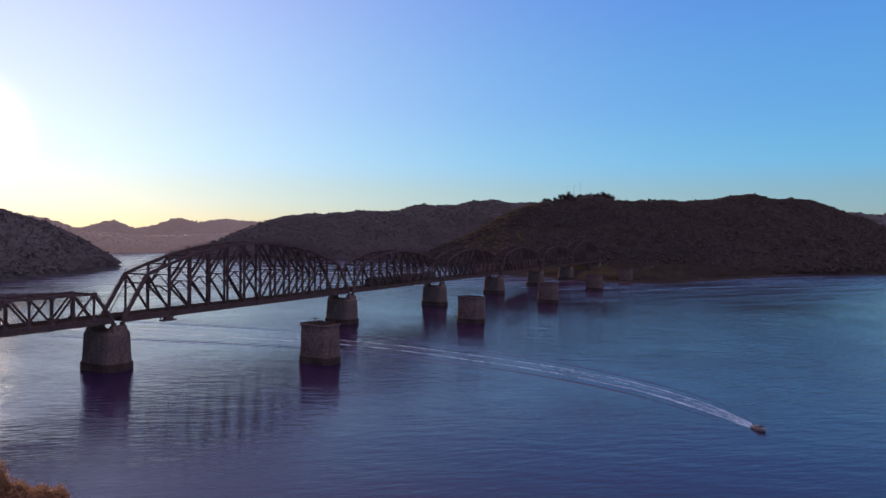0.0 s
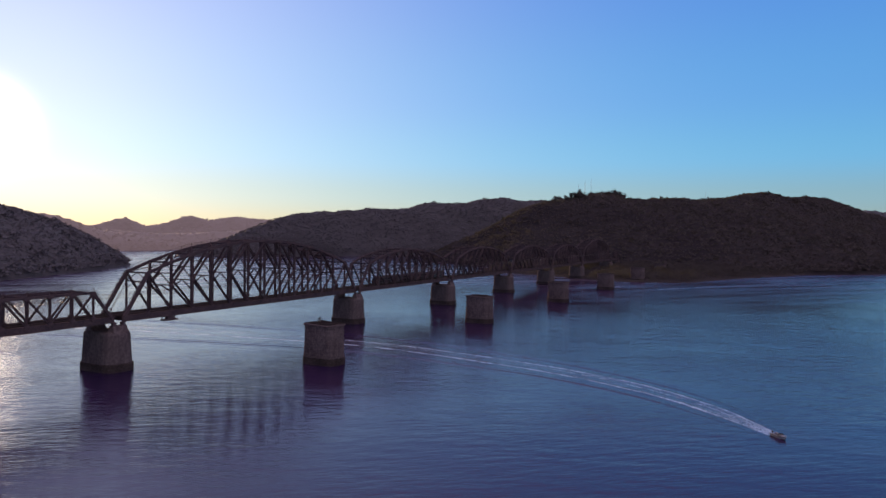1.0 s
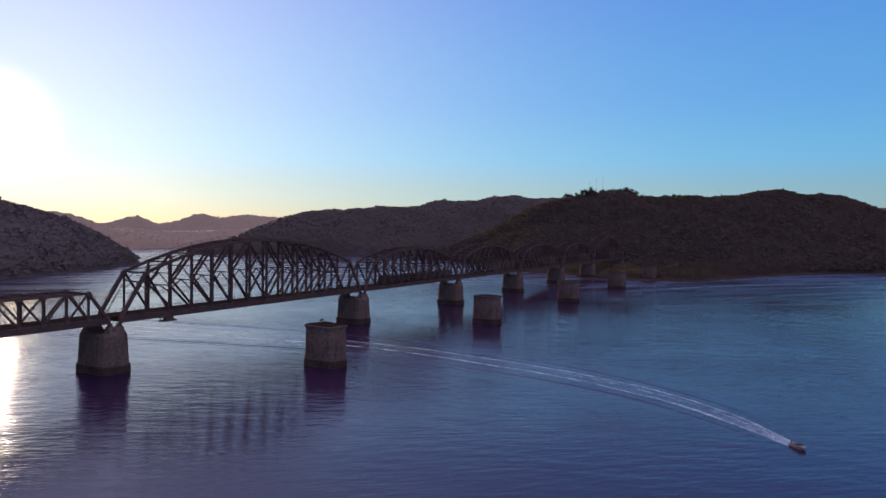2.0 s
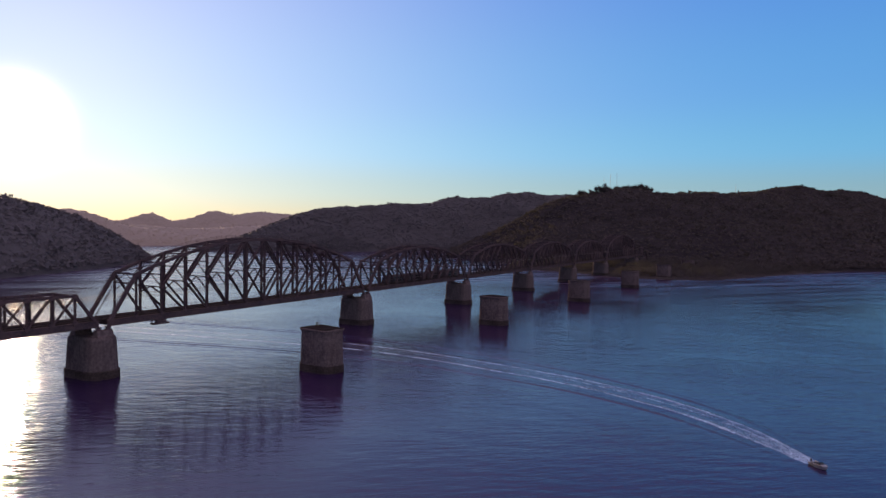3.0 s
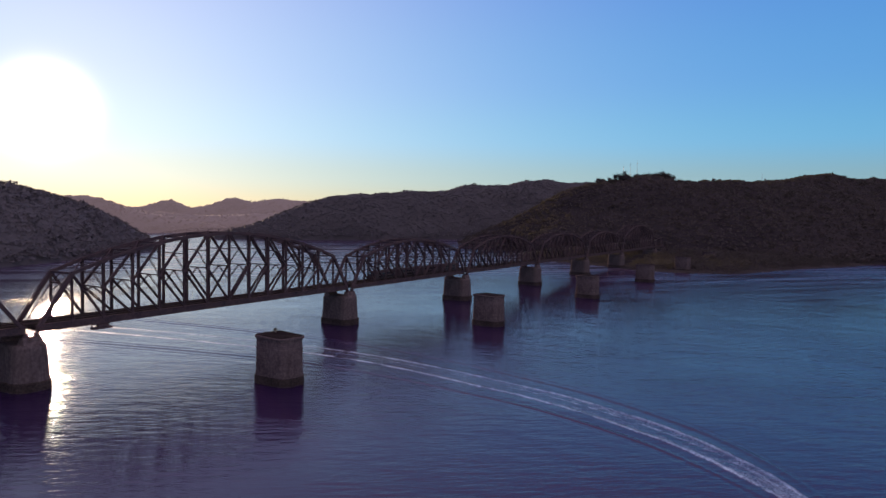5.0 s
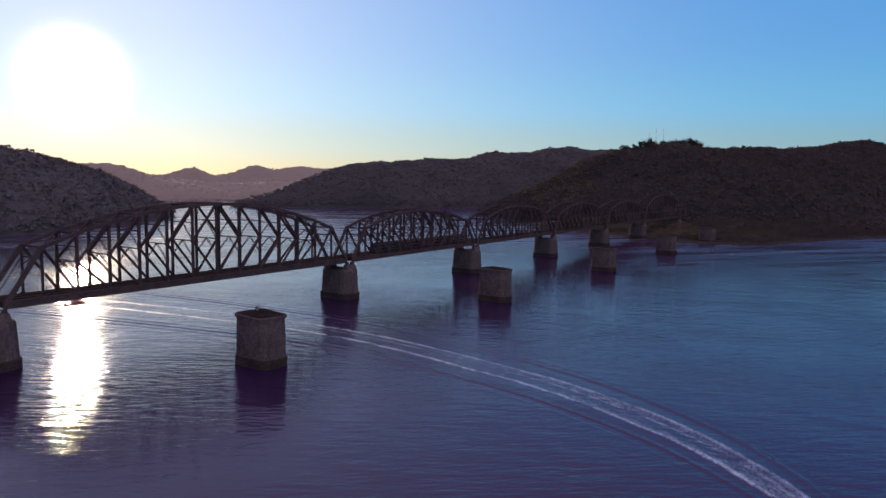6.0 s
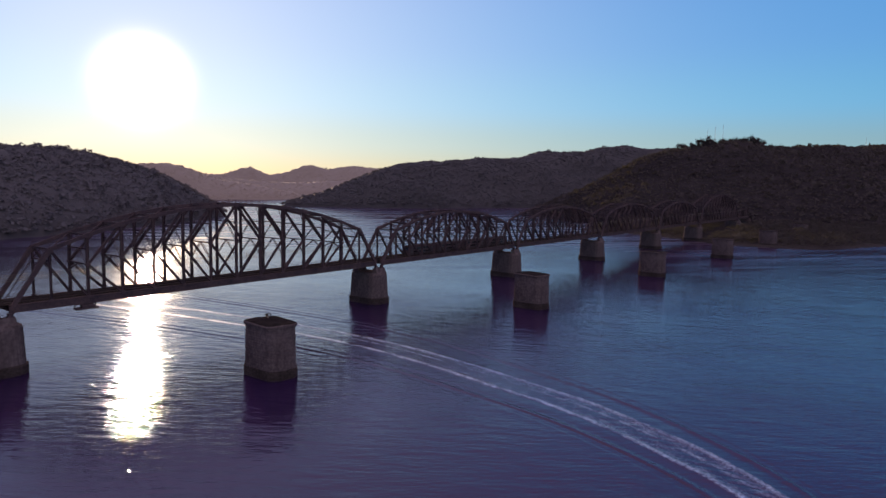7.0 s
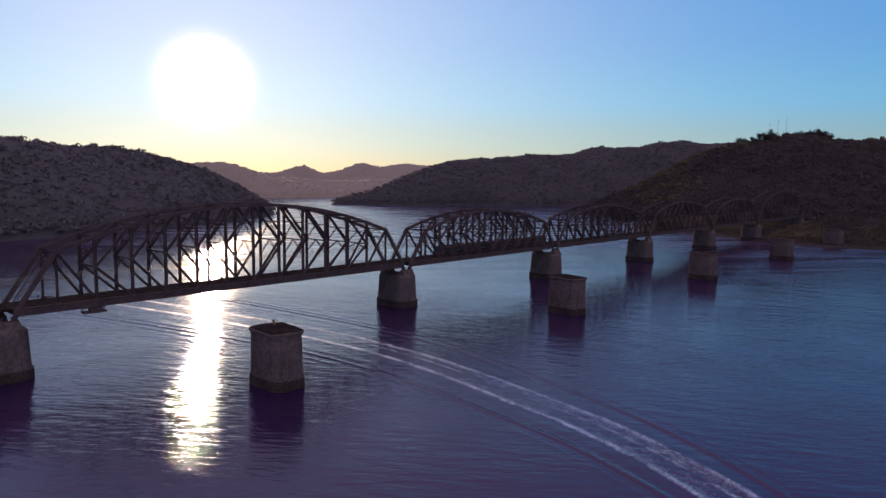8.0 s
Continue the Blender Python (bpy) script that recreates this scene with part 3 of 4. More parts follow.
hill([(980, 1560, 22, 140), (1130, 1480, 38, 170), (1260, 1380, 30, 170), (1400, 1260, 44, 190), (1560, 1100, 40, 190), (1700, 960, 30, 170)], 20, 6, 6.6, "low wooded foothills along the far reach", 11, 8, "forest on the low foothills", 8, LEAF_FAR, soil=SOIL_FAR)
hill([(1900, -160, 100, 300), (2200, -420, 120, 380), (2600, -700, 130, 420), (3000, -1100, 120, 400)], 30, 14, 5.8, "distant ridge beyond the headland", 17, 10, "distant forest beyond the headland", 8, LEAF_HAZED, soil=SOIL_GREY)

# low scrubby foreshore at the foot of the headland
def shore_x(y):
    return 548 + 14 * math.sin(y / 31) + (abs(y + 80) / 90) ** 2 * 12 + max(0, -y - 110) * 2.2


bv, bf = [], []
SHORE = ((-9, -0.6), (-3, 0.1), (1, 0.6), (8, 1.3), (50, 2.6), (100, 4.0), (170, 9.0), (270, 14.0))
for i in range(53):
    y = 130 - 370 * i / 52
    for k, (dx, z) in enumerate(SHORE):
        bv.append((shore_x(y) + dx, y, z + 0.2 * noise.noise((dx * 0.1, y * 0.1, 1.0))))
n = len(SHORE)
for i in range(52):
    for k in range(n - 1):
        bf.append((i * n + k, i * n + k + 1, i * n + n + 1 + k, i * n + n + k))
tagged(piece("shore", mesh("shore", bv, [f[::-1] for f in bf], SAND, True)), "narrow muddy foreshore below the forest", "shore", kind="structure")
scrub_rng = np.random.default_rng(77)
sy = scrub_rng.uniform(-240, 130, 7200)
sd = scrub_rng.uniform(2, 265, 7200)
sx = np.array([shore_x(y) for y in sy]) + sd
keep = ~((np.abs(sy) < 9) & (sx < 740))
for ox in (552.5, 679.9):
    keep &= np.hypot(sx - ox, sy + 65) > 11
sx, sy, sd = sx[keep], sy[keep], sd[keep]
sh = scrub_rng.uniform(1.2, 4.2, sx.size) * np.clip(0.35 + sd / 25, 0.4, 1.3)
sc, sr = [], []
for k in range(4):
    o = scrub_rng.uniform(-0.5, 0.5, (sx.size, 2)) * sh[:, None]
    sc.append(np.stack([sx + o[:, 0], sy + o[:, 1], 0.6 + sd * 0.042 + sh * scrub_rng.uniform(0.2, 1.0, sx.size)], 1))
    sr.append(sh * scrub_rng.uniform(0.25, 0.42, sx.size))
canopy("scrub", np.concatenate(sc), np.concatenate(sr), 6, LEAF, "dark mangrove scrub along the foreshore", "scrub", scrub_rng)

# ---- bridge ----
TW = 5.25          # half distance between the trusses
ZB, ZT = 15.3, 17.3   # under and upper side of the lower chord
END = 1.9         # from the pier's centre line to the bearing


def tube(name, pts, w, mat, parent, label=""):
    """A bar of square section bent along pts."""
    vs, fs = [], []
    for p in pts:
        p = Vector(p)
        vs += [tuple(p + Vector((0, dy * w / 2, dz * w / 2))) for dy, dz in ((-1, -1), (1, -1), (1, 1), (-1, 1))]
    for i in range(len(pts) - 1):
        for j in range(4):
            fs.append((i * 4 + j, i * 4 + (j + 1) % 4, i * 4 + 4 + (j + 1) % 4, i * 4 + 4 + j))
    fs += [(3, 2, 1, 0), tuple(range(len(vs) - 4, len(vs)))]
    return piece(name, mesh(name, vs, fs, mat), parent, label)


POST = {}


def railing(name, pts, parent, h=1.1, step=2.6):
    if h not in POST:
        v, f = beam_data((0, 0, -0.05), (0, 0, h), 0.08, 0.08)
        POST[h] = mesh("rail_post", v, f, STEEL)
    for z in (h * 0.55, h):
        tube(name, [(x, y, zz + z) for x, y, zz in pts], 0.06, STEEL, parent)
    for p, q in zip(pts[:-1], pts[1:]):
        p, q = Vector(p), Vector(q)
        n = max(1, round((q - p).length / step))
        for k in range(n):
            piece("rail_post", POST[h], parent, "", Matrix.Translation(p.lerp(q, k / n)))
    piece("rail_post", POST[h], parent, "", Matrix.Translation(pts[-1]))


GUSSET = {}


def gusset(parent, x, y, z, s):
    """A riveted plate at a joint."""
    if s not in GUSSET:
        vs, fs = rings([(-0.42, s, s * 0.8, s * 0.45), (0.42, s, s * 0.8, s * 0.45)], 1)
        GUSSET[s] = mesh("gusset_plate", [(a, c, b) for a, b, c in vs], [f[::-1] for f in fs], STEEL)
    piece("gusset_plate", GUSSET[s], parent, "", pose(x, y, z))


v, f = beam_data((0, -4.0, 0), (0, 4.0, 0), 0.26, 0.18)
SLEEPER = mesh("sleeper", v, f, TIMBER)


def floor_system(sp, L, n, xs):
    for x in xs:
        beam("floor_beam", (x, -TW, 16.4), (x, TW, 16.4), 0.45, 1.5, STEEL, sp, "i")
    for y in (-2.9, -1.3, 1.3, 2.9):
        beam("stringer", (0.4, y, 16.75), (L - 0.4, y, 16.75), 0.35, 0.7, STEEL, sp, "i")
    k = 0.6
    while k < L - 0.5:
        piece("sleeper", SLEEPER, sp, "", pose(k, 0, 17.2))
        k += 0.8
    # Dark plate added so that no light shows between the sleepers.
    bm = bmesh.new()
    bevel_box(bm, L / 2, 0, 17.06, L - 0.5, 8.1, 0.08, 0)
    part("deck_plate", bm, DECK, sp, "dark deck plate closing the floor under the sleepers")
    for y in (-2.75, -1.3, 1.3, 2.75):
        beam("rail", (0.1, y, 17.37), (L - 0.1, y, 17.37), 0.075, 0.16, RAIL, sp, "i")
    for s in (-1, 1):
        bm = bmesh.new()
        bevel_box(bm, L / 2, s * 4.38, 17.3, L - 0.6, 0.72, 0.07, 0)
        part("walkway", bm, DECK, sp)
        railing("walkway_railing", [(0.4, s * 4.62, 17.33), (L - 0.4, s * 4.62, 17.33)], sp, 1.05, 2.4)
    # overhead wires
    for y in (-2.05, 2.05):
        beam("contact_wire", (0, y, 22.75), (L, y, 22.75), 0.1, 0.1, WIRE, sp)
        beam("messenger_wire", (0, y, 23.75), (L, y, 23.75), 0.11, 0.11, WIRE, sp)


def truss_span(x0, L, n, z_end, z_top, label, k_web=True, group="bridge spans"):
    sp = thing("bridge_span", label, "bridge span", (x0, 0, 0), group=group)
    pl = (L - 2 * END) / n
    X = [END + i * pl for i in range(n + 1)]
    zc = (ZB + ZT) / 2
    half = n / 2
    top = [None] + [z_end - 0.45 + (z_top - z_end) * (1 - (abs(i - half) / (half - 1)) ** 2) for i in range(1, n)]
    mid = [None] + [(ZT + top[i]) / 2 + 0.3 for i in range(1, n)]
    for s in (-1, 1):
        y = s * TW
        for i in range(n):
            beam("bottom_chord", (X[i] - (0.5 if i == 0 else 0), y, zc), (X[i + 1] + (0.5 if i == n - 1 else 0), y, zc), 0.8, ZT - ZB - 0.004 * (i % 2), STEEL, sp, "i")
        for i in range(1, n - 1):
            beam("top_chord", (X[i], y, top[i]), (X[i + 1], y, top[i + 1]), 0.85, 0.95, STEEL, sp, "box")
        beam("end_post", (X[0], y, zc), (X[1], y, top[1]), 0.85, 1.05, STEEL, sp, "box")
        beam("end_post", (X[n], y, zc), (X[n - 1], y, top[n - 1]), 0.85, 1.05, STEEL, sp, "box")
        for i in range(1, n):
            hang = i in (1, n - 1)
            beam("vertical", (X[i], y, ZT - 0.3), (X[i], y, top[i]), 0.7, 0.45 if hang else 0.72, STEEL, sp, "i", (1, 0, 0))
        beam("diagonal", (X[1], y, top[1]), (X[2], y, ZT - 0.2), 0.6, 0.62, STEEL, sp, "i")
        beam("diagonal", (X[n - 1], y, top[n - 1]), (X[n - 2], y, ZT - 0.2), 0.6, 0.62, STEEL, sp, "i")
        for i in range(2, n - 1):
            for d in (1, -1):
                inner = i + d
                if (d == 1 and i < half) or (d == -1 and i > half):
                    beam("diagonal", (X[i], y, mid[i]), (X[inner], y, top[inner]), 0.6, 0.68, STEEL, sp, "i")
                    beam("diagonal", (X[i], y, mid[i]), (X[inner], y, ZT - 0.2), 0.6, 0.6, STEEL, sp, "i")
            if i != half:
                gusset(sp, X[i], y, mid[i], 0.62)
        for i in range(1, n):
            gusset(sp, X[i], y, top[i] - 0.25, 0.7)
            gusset(sp, X[i], y, ZT - 0.1, 0.6)
        railing("chord_railing", [(X[i], y, top[i] + 0.47) for i in range(1, n)], sp, 1.05, 4.2)
        for e, i in ((0, 1), (n, n - 1)):
            railing("post_railing", [(X[e], y, ZT + 0.6), (X[i], y, top[i] + 0.62)], sp, 1.0, 2.2)
    for i in range(1, n):
        zt = top[i]
        beam("top_strut", (X[i], -TW, zt), (X[i], TW, zt), 0.4, 0.55, STEEL, sp, "i")
        if i in (1, n - 1):
            lo = zt - 3.0
            beam("portal_strut", (X[i], -TW, lo), (X[i], TW, lo), 0.35, 0.4, STEEL, sp, "i")
            beams("portal_bracing", [((X[i], -TW, lo), (X[i], 0, zt), 0.18, 0.18), ((X[i], 0, zt), (X[i], TW, lo), 0.18, 0.18),
                                     ((X[i], 0, lo), (X[i], -TW, lo - 2.4), 0.18, 0.18), ((X[i], 0, lo), (X[i], TW, lo - 2.4), 0.18, 0.18)], STEEL, sp)
            continue
        zm = max(mid[i], 25.6)
        zu = zm + (zt - zm) * 0.52
        beam("sway_strut", (X[i], -TW, zm), (X[i], TW, zm), 0.28, 0.34, STEEL, sp, "i")
        beam("sway_strut", (X[i], -TW, zu), (X[i], TW, zu), 0.24, 0.3, STEEL, sp, "i")
        low = max(zm - 5.2, 23.6)
        for s in (-1, 1):
            for o in (-0.25, 0.25):
                beam("sway_brace", (X[i] + o, 0, zm), (X[i] + o, s * TW, low), 0.13, 0.2, STEEL, sp)
                beam("sway_brace", (X[i] + o * 0.9, 0, zu), (X[i] + o * 0.9, s * TW, zm), 0.12, 0.18, STEEL, sp)
            beam("knee_brace", (X[i], s * TW * 0.55, zt), (X[i], s * TW, zu + 0.3), 0.12, 0.18, STEEL, sp)
        if i % 2 == 0:
            for y in (-2.05, 2.05):
                beams("wire_dropper", [((X[i], y, low + 1.2), (X[i], y, 22.75), 0.09, 0.09), ((X[i] - 0.5, y, 23.75), (X[i] + 0.5, y, 23.75), 0.12, 0.12)], WIRE, sp)
    for i in range(1, n - 1):
        beams("top_lateral", [((X[i], -TW, top[i]), (X[i + 1], TW, top[i + 1]), 0.28, 0.28), ((X[i], TW, top[i]), (X[i + 1], -TW, top[i + 1]), 0.28, 0.28)], STEEL, sp)
    for i in range(n):
        beams("bottom_lateral", [((X[i], -TW, 15.7), (X[i + 1], TW, 15.7), 0.25, 0.25), ((X[i], TW, 15.7), (X[i + 1], -TW, 15.7), 0.25, 0.25)], STEEL, sp)
    # inclined ladder inside the first portal
    a, b = Vector((X[0] + 2.2, TW - 0.9, 17.4)), Vector((X[1] - 0.6, TW - 0.9, top[1] - 3.2))
    for o in (-0.25, 0.25):
        beam("ladder_rail", a + Vector((0, o, 0)), b + Vector((0, o, 0)), 0.06, 0.12, STEEL, sp)
    for k in range(1, 24):
        q = a.lerp(b, k / 24)
        beam("ladder_rung", q + Vector((0, -0.25, 0)), q + Vector((0, 0.25, 0)), 0.05, 0.05, STEEL, sp)
    floor_system(sp, L, n, X)
    return sp


def short_span(x0, L, label):
    sp = thing("bridge_span", label, "bridge span", (x0, 0, 0), group="bridge spans")
    n, zt = 6, 25.2
    pl = (L - 2 * END) / n
    X = [END + i * pl for i in range(n + 1)]
    zc = (ZB + ZT) / 2
    for s in (-1, 1):
        y = s * TW
        for i in range(n):
            beam("bottom_chord", (X[i] - (0.5 if i == 0 else 0), y, zc), (X[i + 1] + (0.5 if i == n - 1 else 0), y, zc), 0.7, ZT - ZB - 0.004 * (i % 2), STEEL, sp, "i")
        for i in range(1, n - 1):
            beam("top_chord", (X[i], y, zt), (X[i + 1], y, zt), 0.7, 0.75, STEEL, sp)
        beam("end_post", (X[0], y, zc), (X[1], y, zt), 0.7, 0.85, STEEL, sp)
        beam("end_post", (X[n], y, zc), (X[n - 1], y, zt), 0.7, 0.85, STEEL, sp)
        for i in range(1, n):
            beam("vertical", (X[i], y, ZT - 0.3), (X[i], y, zt), 0.5, 0.6, STEEL, sp, "i", (1, 0, 0))
            gusset(sp, X[i], y, zt - 0.15, 0.8)
            gusset(sp, X[i], y, ZT - 0.1, 0.8)
        for a, b in ((1, 2), (2, 3), (n - 1, n - 2), (n - 2, n - 3)):
            beam("diagonal", (X[a], y, zt), (X[b], y, ZT - 0.2), 0.45, 0.5, STEEL, sp, "i")
        railing("chord_railing", [(X[1], y, zt + 0.38), (X[n - 1], y, zt + 0.38)], sp, 1.0, 2.2)
        for e, i in ((0, 1), (n, n - 1)):
            railing("post_railing", [(X[e], y, ZT + 0.5), (X[i], y, zt + 0.5)], sp, 1.0, 1.8)
    for i in range(1, n):
        beam("top_strut", (X[i], -TW, zt), (X[i], TW, zt), 0.35, 0.5, STEEL, sp, "i")
        for s in (-1, 1):
            beam("knee_brace", (X[i], s * TW * 0.6, zt), (X[i], s * TW, zt - 2.2), 0.14, 0.18, STEEL, sp)
    for i in range(1, n - 1):
        beams("top_lateral", [((X[i], -TW, zt), (X[i + 1], TW, zt), 0.2, 0.2), ((X[i], TW, zt), (X[i + 1], -TW, zt), 0.2, 0.2)], STEEL, sp)
    floor_system(sp, L, n, X)
    return sp


S1, S2, S0 = 135.6, 106.1, 44.8
PIERS = [0, S1, S1 + S2, S1 + 2 * S2, S1 + 3 * S2, S1 + 4 * S2, 2 * S1 + 4 * S2]
big = truss_span(0, S1, 14, 30.9, 41.4, "long arched steel truss railway span with weathered dark paint")
copy_thing(big, pose(PIERS[5], 0, 0))
medium = truss_span(PIERS[1], S2, 12, 29.5, 36.3, "shorter arched steel truss railway span with weathered dark paint")
for x in PIERS[2:5]:
    copy_thing(medium, pose(x, 0, 0))
small = short_span(-S0, S0, "short flat-topped steel truss span beside the long arch")
copy_thing(small, pose(PIERS[6], 0, 0))


def bridge_pier(x):
    p = thing("bridge_pier", "tapered concrete bridge pier with a dark tidal plinth", "pier", (x, 0, 0), group="bridge piers")
    v, f = rings([(-3.0, 5.45, 8.6, 4.4), (2.3, 5.45, 8.6, 4.4), (2.5, 5.25, 8.4, 4.3)], 8)
    piece("plinth", mesh("plinth", v, f, TIDE), p, "dark wet plinth stained by the tide")
    v, f = rings([(2.49, 5.05, 8.15, 4.1), (5.5, 4.9, 7.98, 4.0), (9.0, 4.72, 7.8, 3.85), (11.5, 4.6, 7.65, 3.75), (12.1, 4.4, 7.4, 3.6), (12.45, 3.9, 6.95, 3.2)], 8)
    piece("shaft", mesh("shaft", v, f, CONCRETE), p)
    for s in (-1, 1):
        v, f = rings([(12.4, 2.9, 1.9, 0.3), (13.0, 2.7, 1.35, 0.3), (14.3, 2.5, 1.0, 0.2)], 2)
        piece("pedestal", mesh("pedestal", [(a, b + s * TW, c) for a, b, c in v], f, CONCRETE), p)
        for e in (-1, 1):
            v, f = rings([(14.28, 0.8, 0.7, 0.1), (14.5, 0.8, 0.7, 0.1), (14.6, 0.6, 0.6, 0.1), (14.95, 0.45, 0.55, 0.05), (15.05, 0.7, 0.65, 0.05), (15.3, 0.7, 0.65, 0.05)], 1)
            piece("bearing", mesh("bearing", [(a + e * 1.6, b + s * TW, c) for a, b, c in v], f, STEEL), p)
    return p


first = bridge_pier(0)
for x in [-S0] + PIERS[1:] + [PIERS[6] + S0]:
    copy_thing(first, pose(x, 0, 0))


# old masonry piers of the vanished bridge
def old_pier(i, x, y, height, lean):
    """A long pier with rounded ends, coursed, with a plinth and a projecting cap."""
    p = thing("old_bridge_pier", "disused sandstone pier with a worn projecting cap" if i else "disused sandstone pier with worn cap and a small bush on top", "pier", (x, y, 0), lean, group="old bridge piers")
    rng = random.Random(40 + i)
    lv = [(-3.0, 4.7, 7.2, 3.6)]
    z = 0.0
    while z < 2.3:
        lv += [(z + 0.04, 4.72, 7.22, 3.6), (z + 0.52, 4.7 + rng.uniform(-0.05, 0.06), 7.2, 3.6), (z + 0.56, 4.6, 7.1, 3.6)]
        z += 0.58
    v, f = rings(lv, 8)
    piece("plinth", mesh("plinth", v, f, TIDE), p, "dark wet plinth stained by the tide")
    lv = []
    top = height - 0.9
    n = int((top - z) / 0.62)
    for k in range(n):
        a, b = z + (top - z) * k / n, z + (top - z) * (k + 1) / n
        o = rng.uniform(-0.06, 0.06) - 0.008 * k
        lv += [(a, 4.34 + o, 6.84 + o, 3.45), (a + 0.06, 4.42 + o, 6.92 + o, 3.5), (b - 0.03, 4.42 + o, 6.92 + o, 3.5)]
    v, f = rings(lv, 8)
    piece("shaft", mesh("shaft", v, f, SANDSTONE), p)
    lv = [(top - 0.03, 4.36, 6.86, 3.45), (top + 0.1, 4.66, 7.16, 3.6), (top + 0.55, 4.72, 7.22, 3.65), (top + 0.78, 4.55, 7.05, 3.55)]
    v, f = rings(lv, 8)

    def lift(a, b):
        # the coping has settled: high at one end, hollow in the middle
        return 0.3 * math.cos(b * 0.55 - 1.6 + 0.7 * i) * (0.4 + 0.06 * abs(b)) + 0.12 * noise.noise((a * 0.5, b * 0.5, 5.0 + i))
    v = [(a, b, c + (lift(a, b) if c > top + 0.3 else 0)) for a, b, c in v]
    piece("cap", mesh("cap", v, f[:-1], SANDSTONE), p, "worn projecting stone cap")
    ring = [(a, b) for a, b, c in v[-36:]]
    gv, rows = [], (1.0, 0.93, 0.8, 0.6, 0.35, 0.1)
    for q in rows:
        for a, b in ring:
            gv.append((a * q, b * q, top + 0.78 + lift(a * q, b * q) + (1 - q) * (0.15 * noise.noise((a * q * 0.6 + 9 * i, b * q * 0.5, 0.3)) + 0.1 * noise.noise((a * q * 2.1, b * q * 2.1, i)))))
    m = len(ring)
    gf = [(r * m + k, r * m + (k + 1) % m, r * m + m + (k + 1) % m, r * m + m + k) for r in range(len(rows) - 1) for k in range(m)]
    gf.append(tuple(range((len(rows) - 1) * m, len(rows) * m)))
    piece("uneven_top", mesh("uneven_top", gv, gf, PIER_TOP), p, "dark uneven surface on top of the pier")
    return p


OLD = [(42.9 + 127.4 * i, -53.5 - 2.7 * i) for i in range(6)]
for i, (x, y) in enumerate(OLD):
    old_pier(i, x, y, 13.8, -1.2)


def bush(name, x, y, z, size, mat, label, seed, clumps=60):
    t = thing(name, label, "bush", (x, y, z))
    rng = np.random.default_rng(seed)
    stems = []
    cs, rs = [], []
    for k in range(7):
        a, r = rng.uniform(0, 6.28), rng.uniform(0.1, 0.5) * size
        tip = Vector((r * math.cos(a), r * math.sin(a), size * rng.uniform(0.45, 0.85)))
        stems.append(((0, 0, -0.1), tip, 0.05 * size, 0.05 * size))
        for j in range(clumps // 7):
            d = rng.normal(0, 0.16 * size, 3)
            cs.append((tip.x + d[0], tip.y + d[1], max(0.1, tip.z + d[2])))
            rs.append(size * rng.uniform(0.06, 0.13))
    beams("stem", stems, BARK, t)
    foliage = cloud("foliage", np.array(cs), np.array(rs), mat, "", "", rng, 0.8)
    foliage.parent = t
    if "kind" in foliage:
        del foliage["kind"]
    return t


bush("bush", OLD[0][0] + 1.6, OLD[0][1] + 3.0, 13.75, 1.35, LEAF, "small scraggy bush growing on the old pier", 3)


# ---- wake of the boat ----
TRACK = smooth_line([(58, 98), (64, 74), (69.5, 50), (74, 28), (78, 5), (81.5, -18), (83.2, -40), (82.6, -62), (79.8, -84), (76.4, -100.5), (71.5, -123), (64.8, -141.5), (54.8, -161), (44, -175), (33.5, -184.9), (23.5, -192.5)], 14)


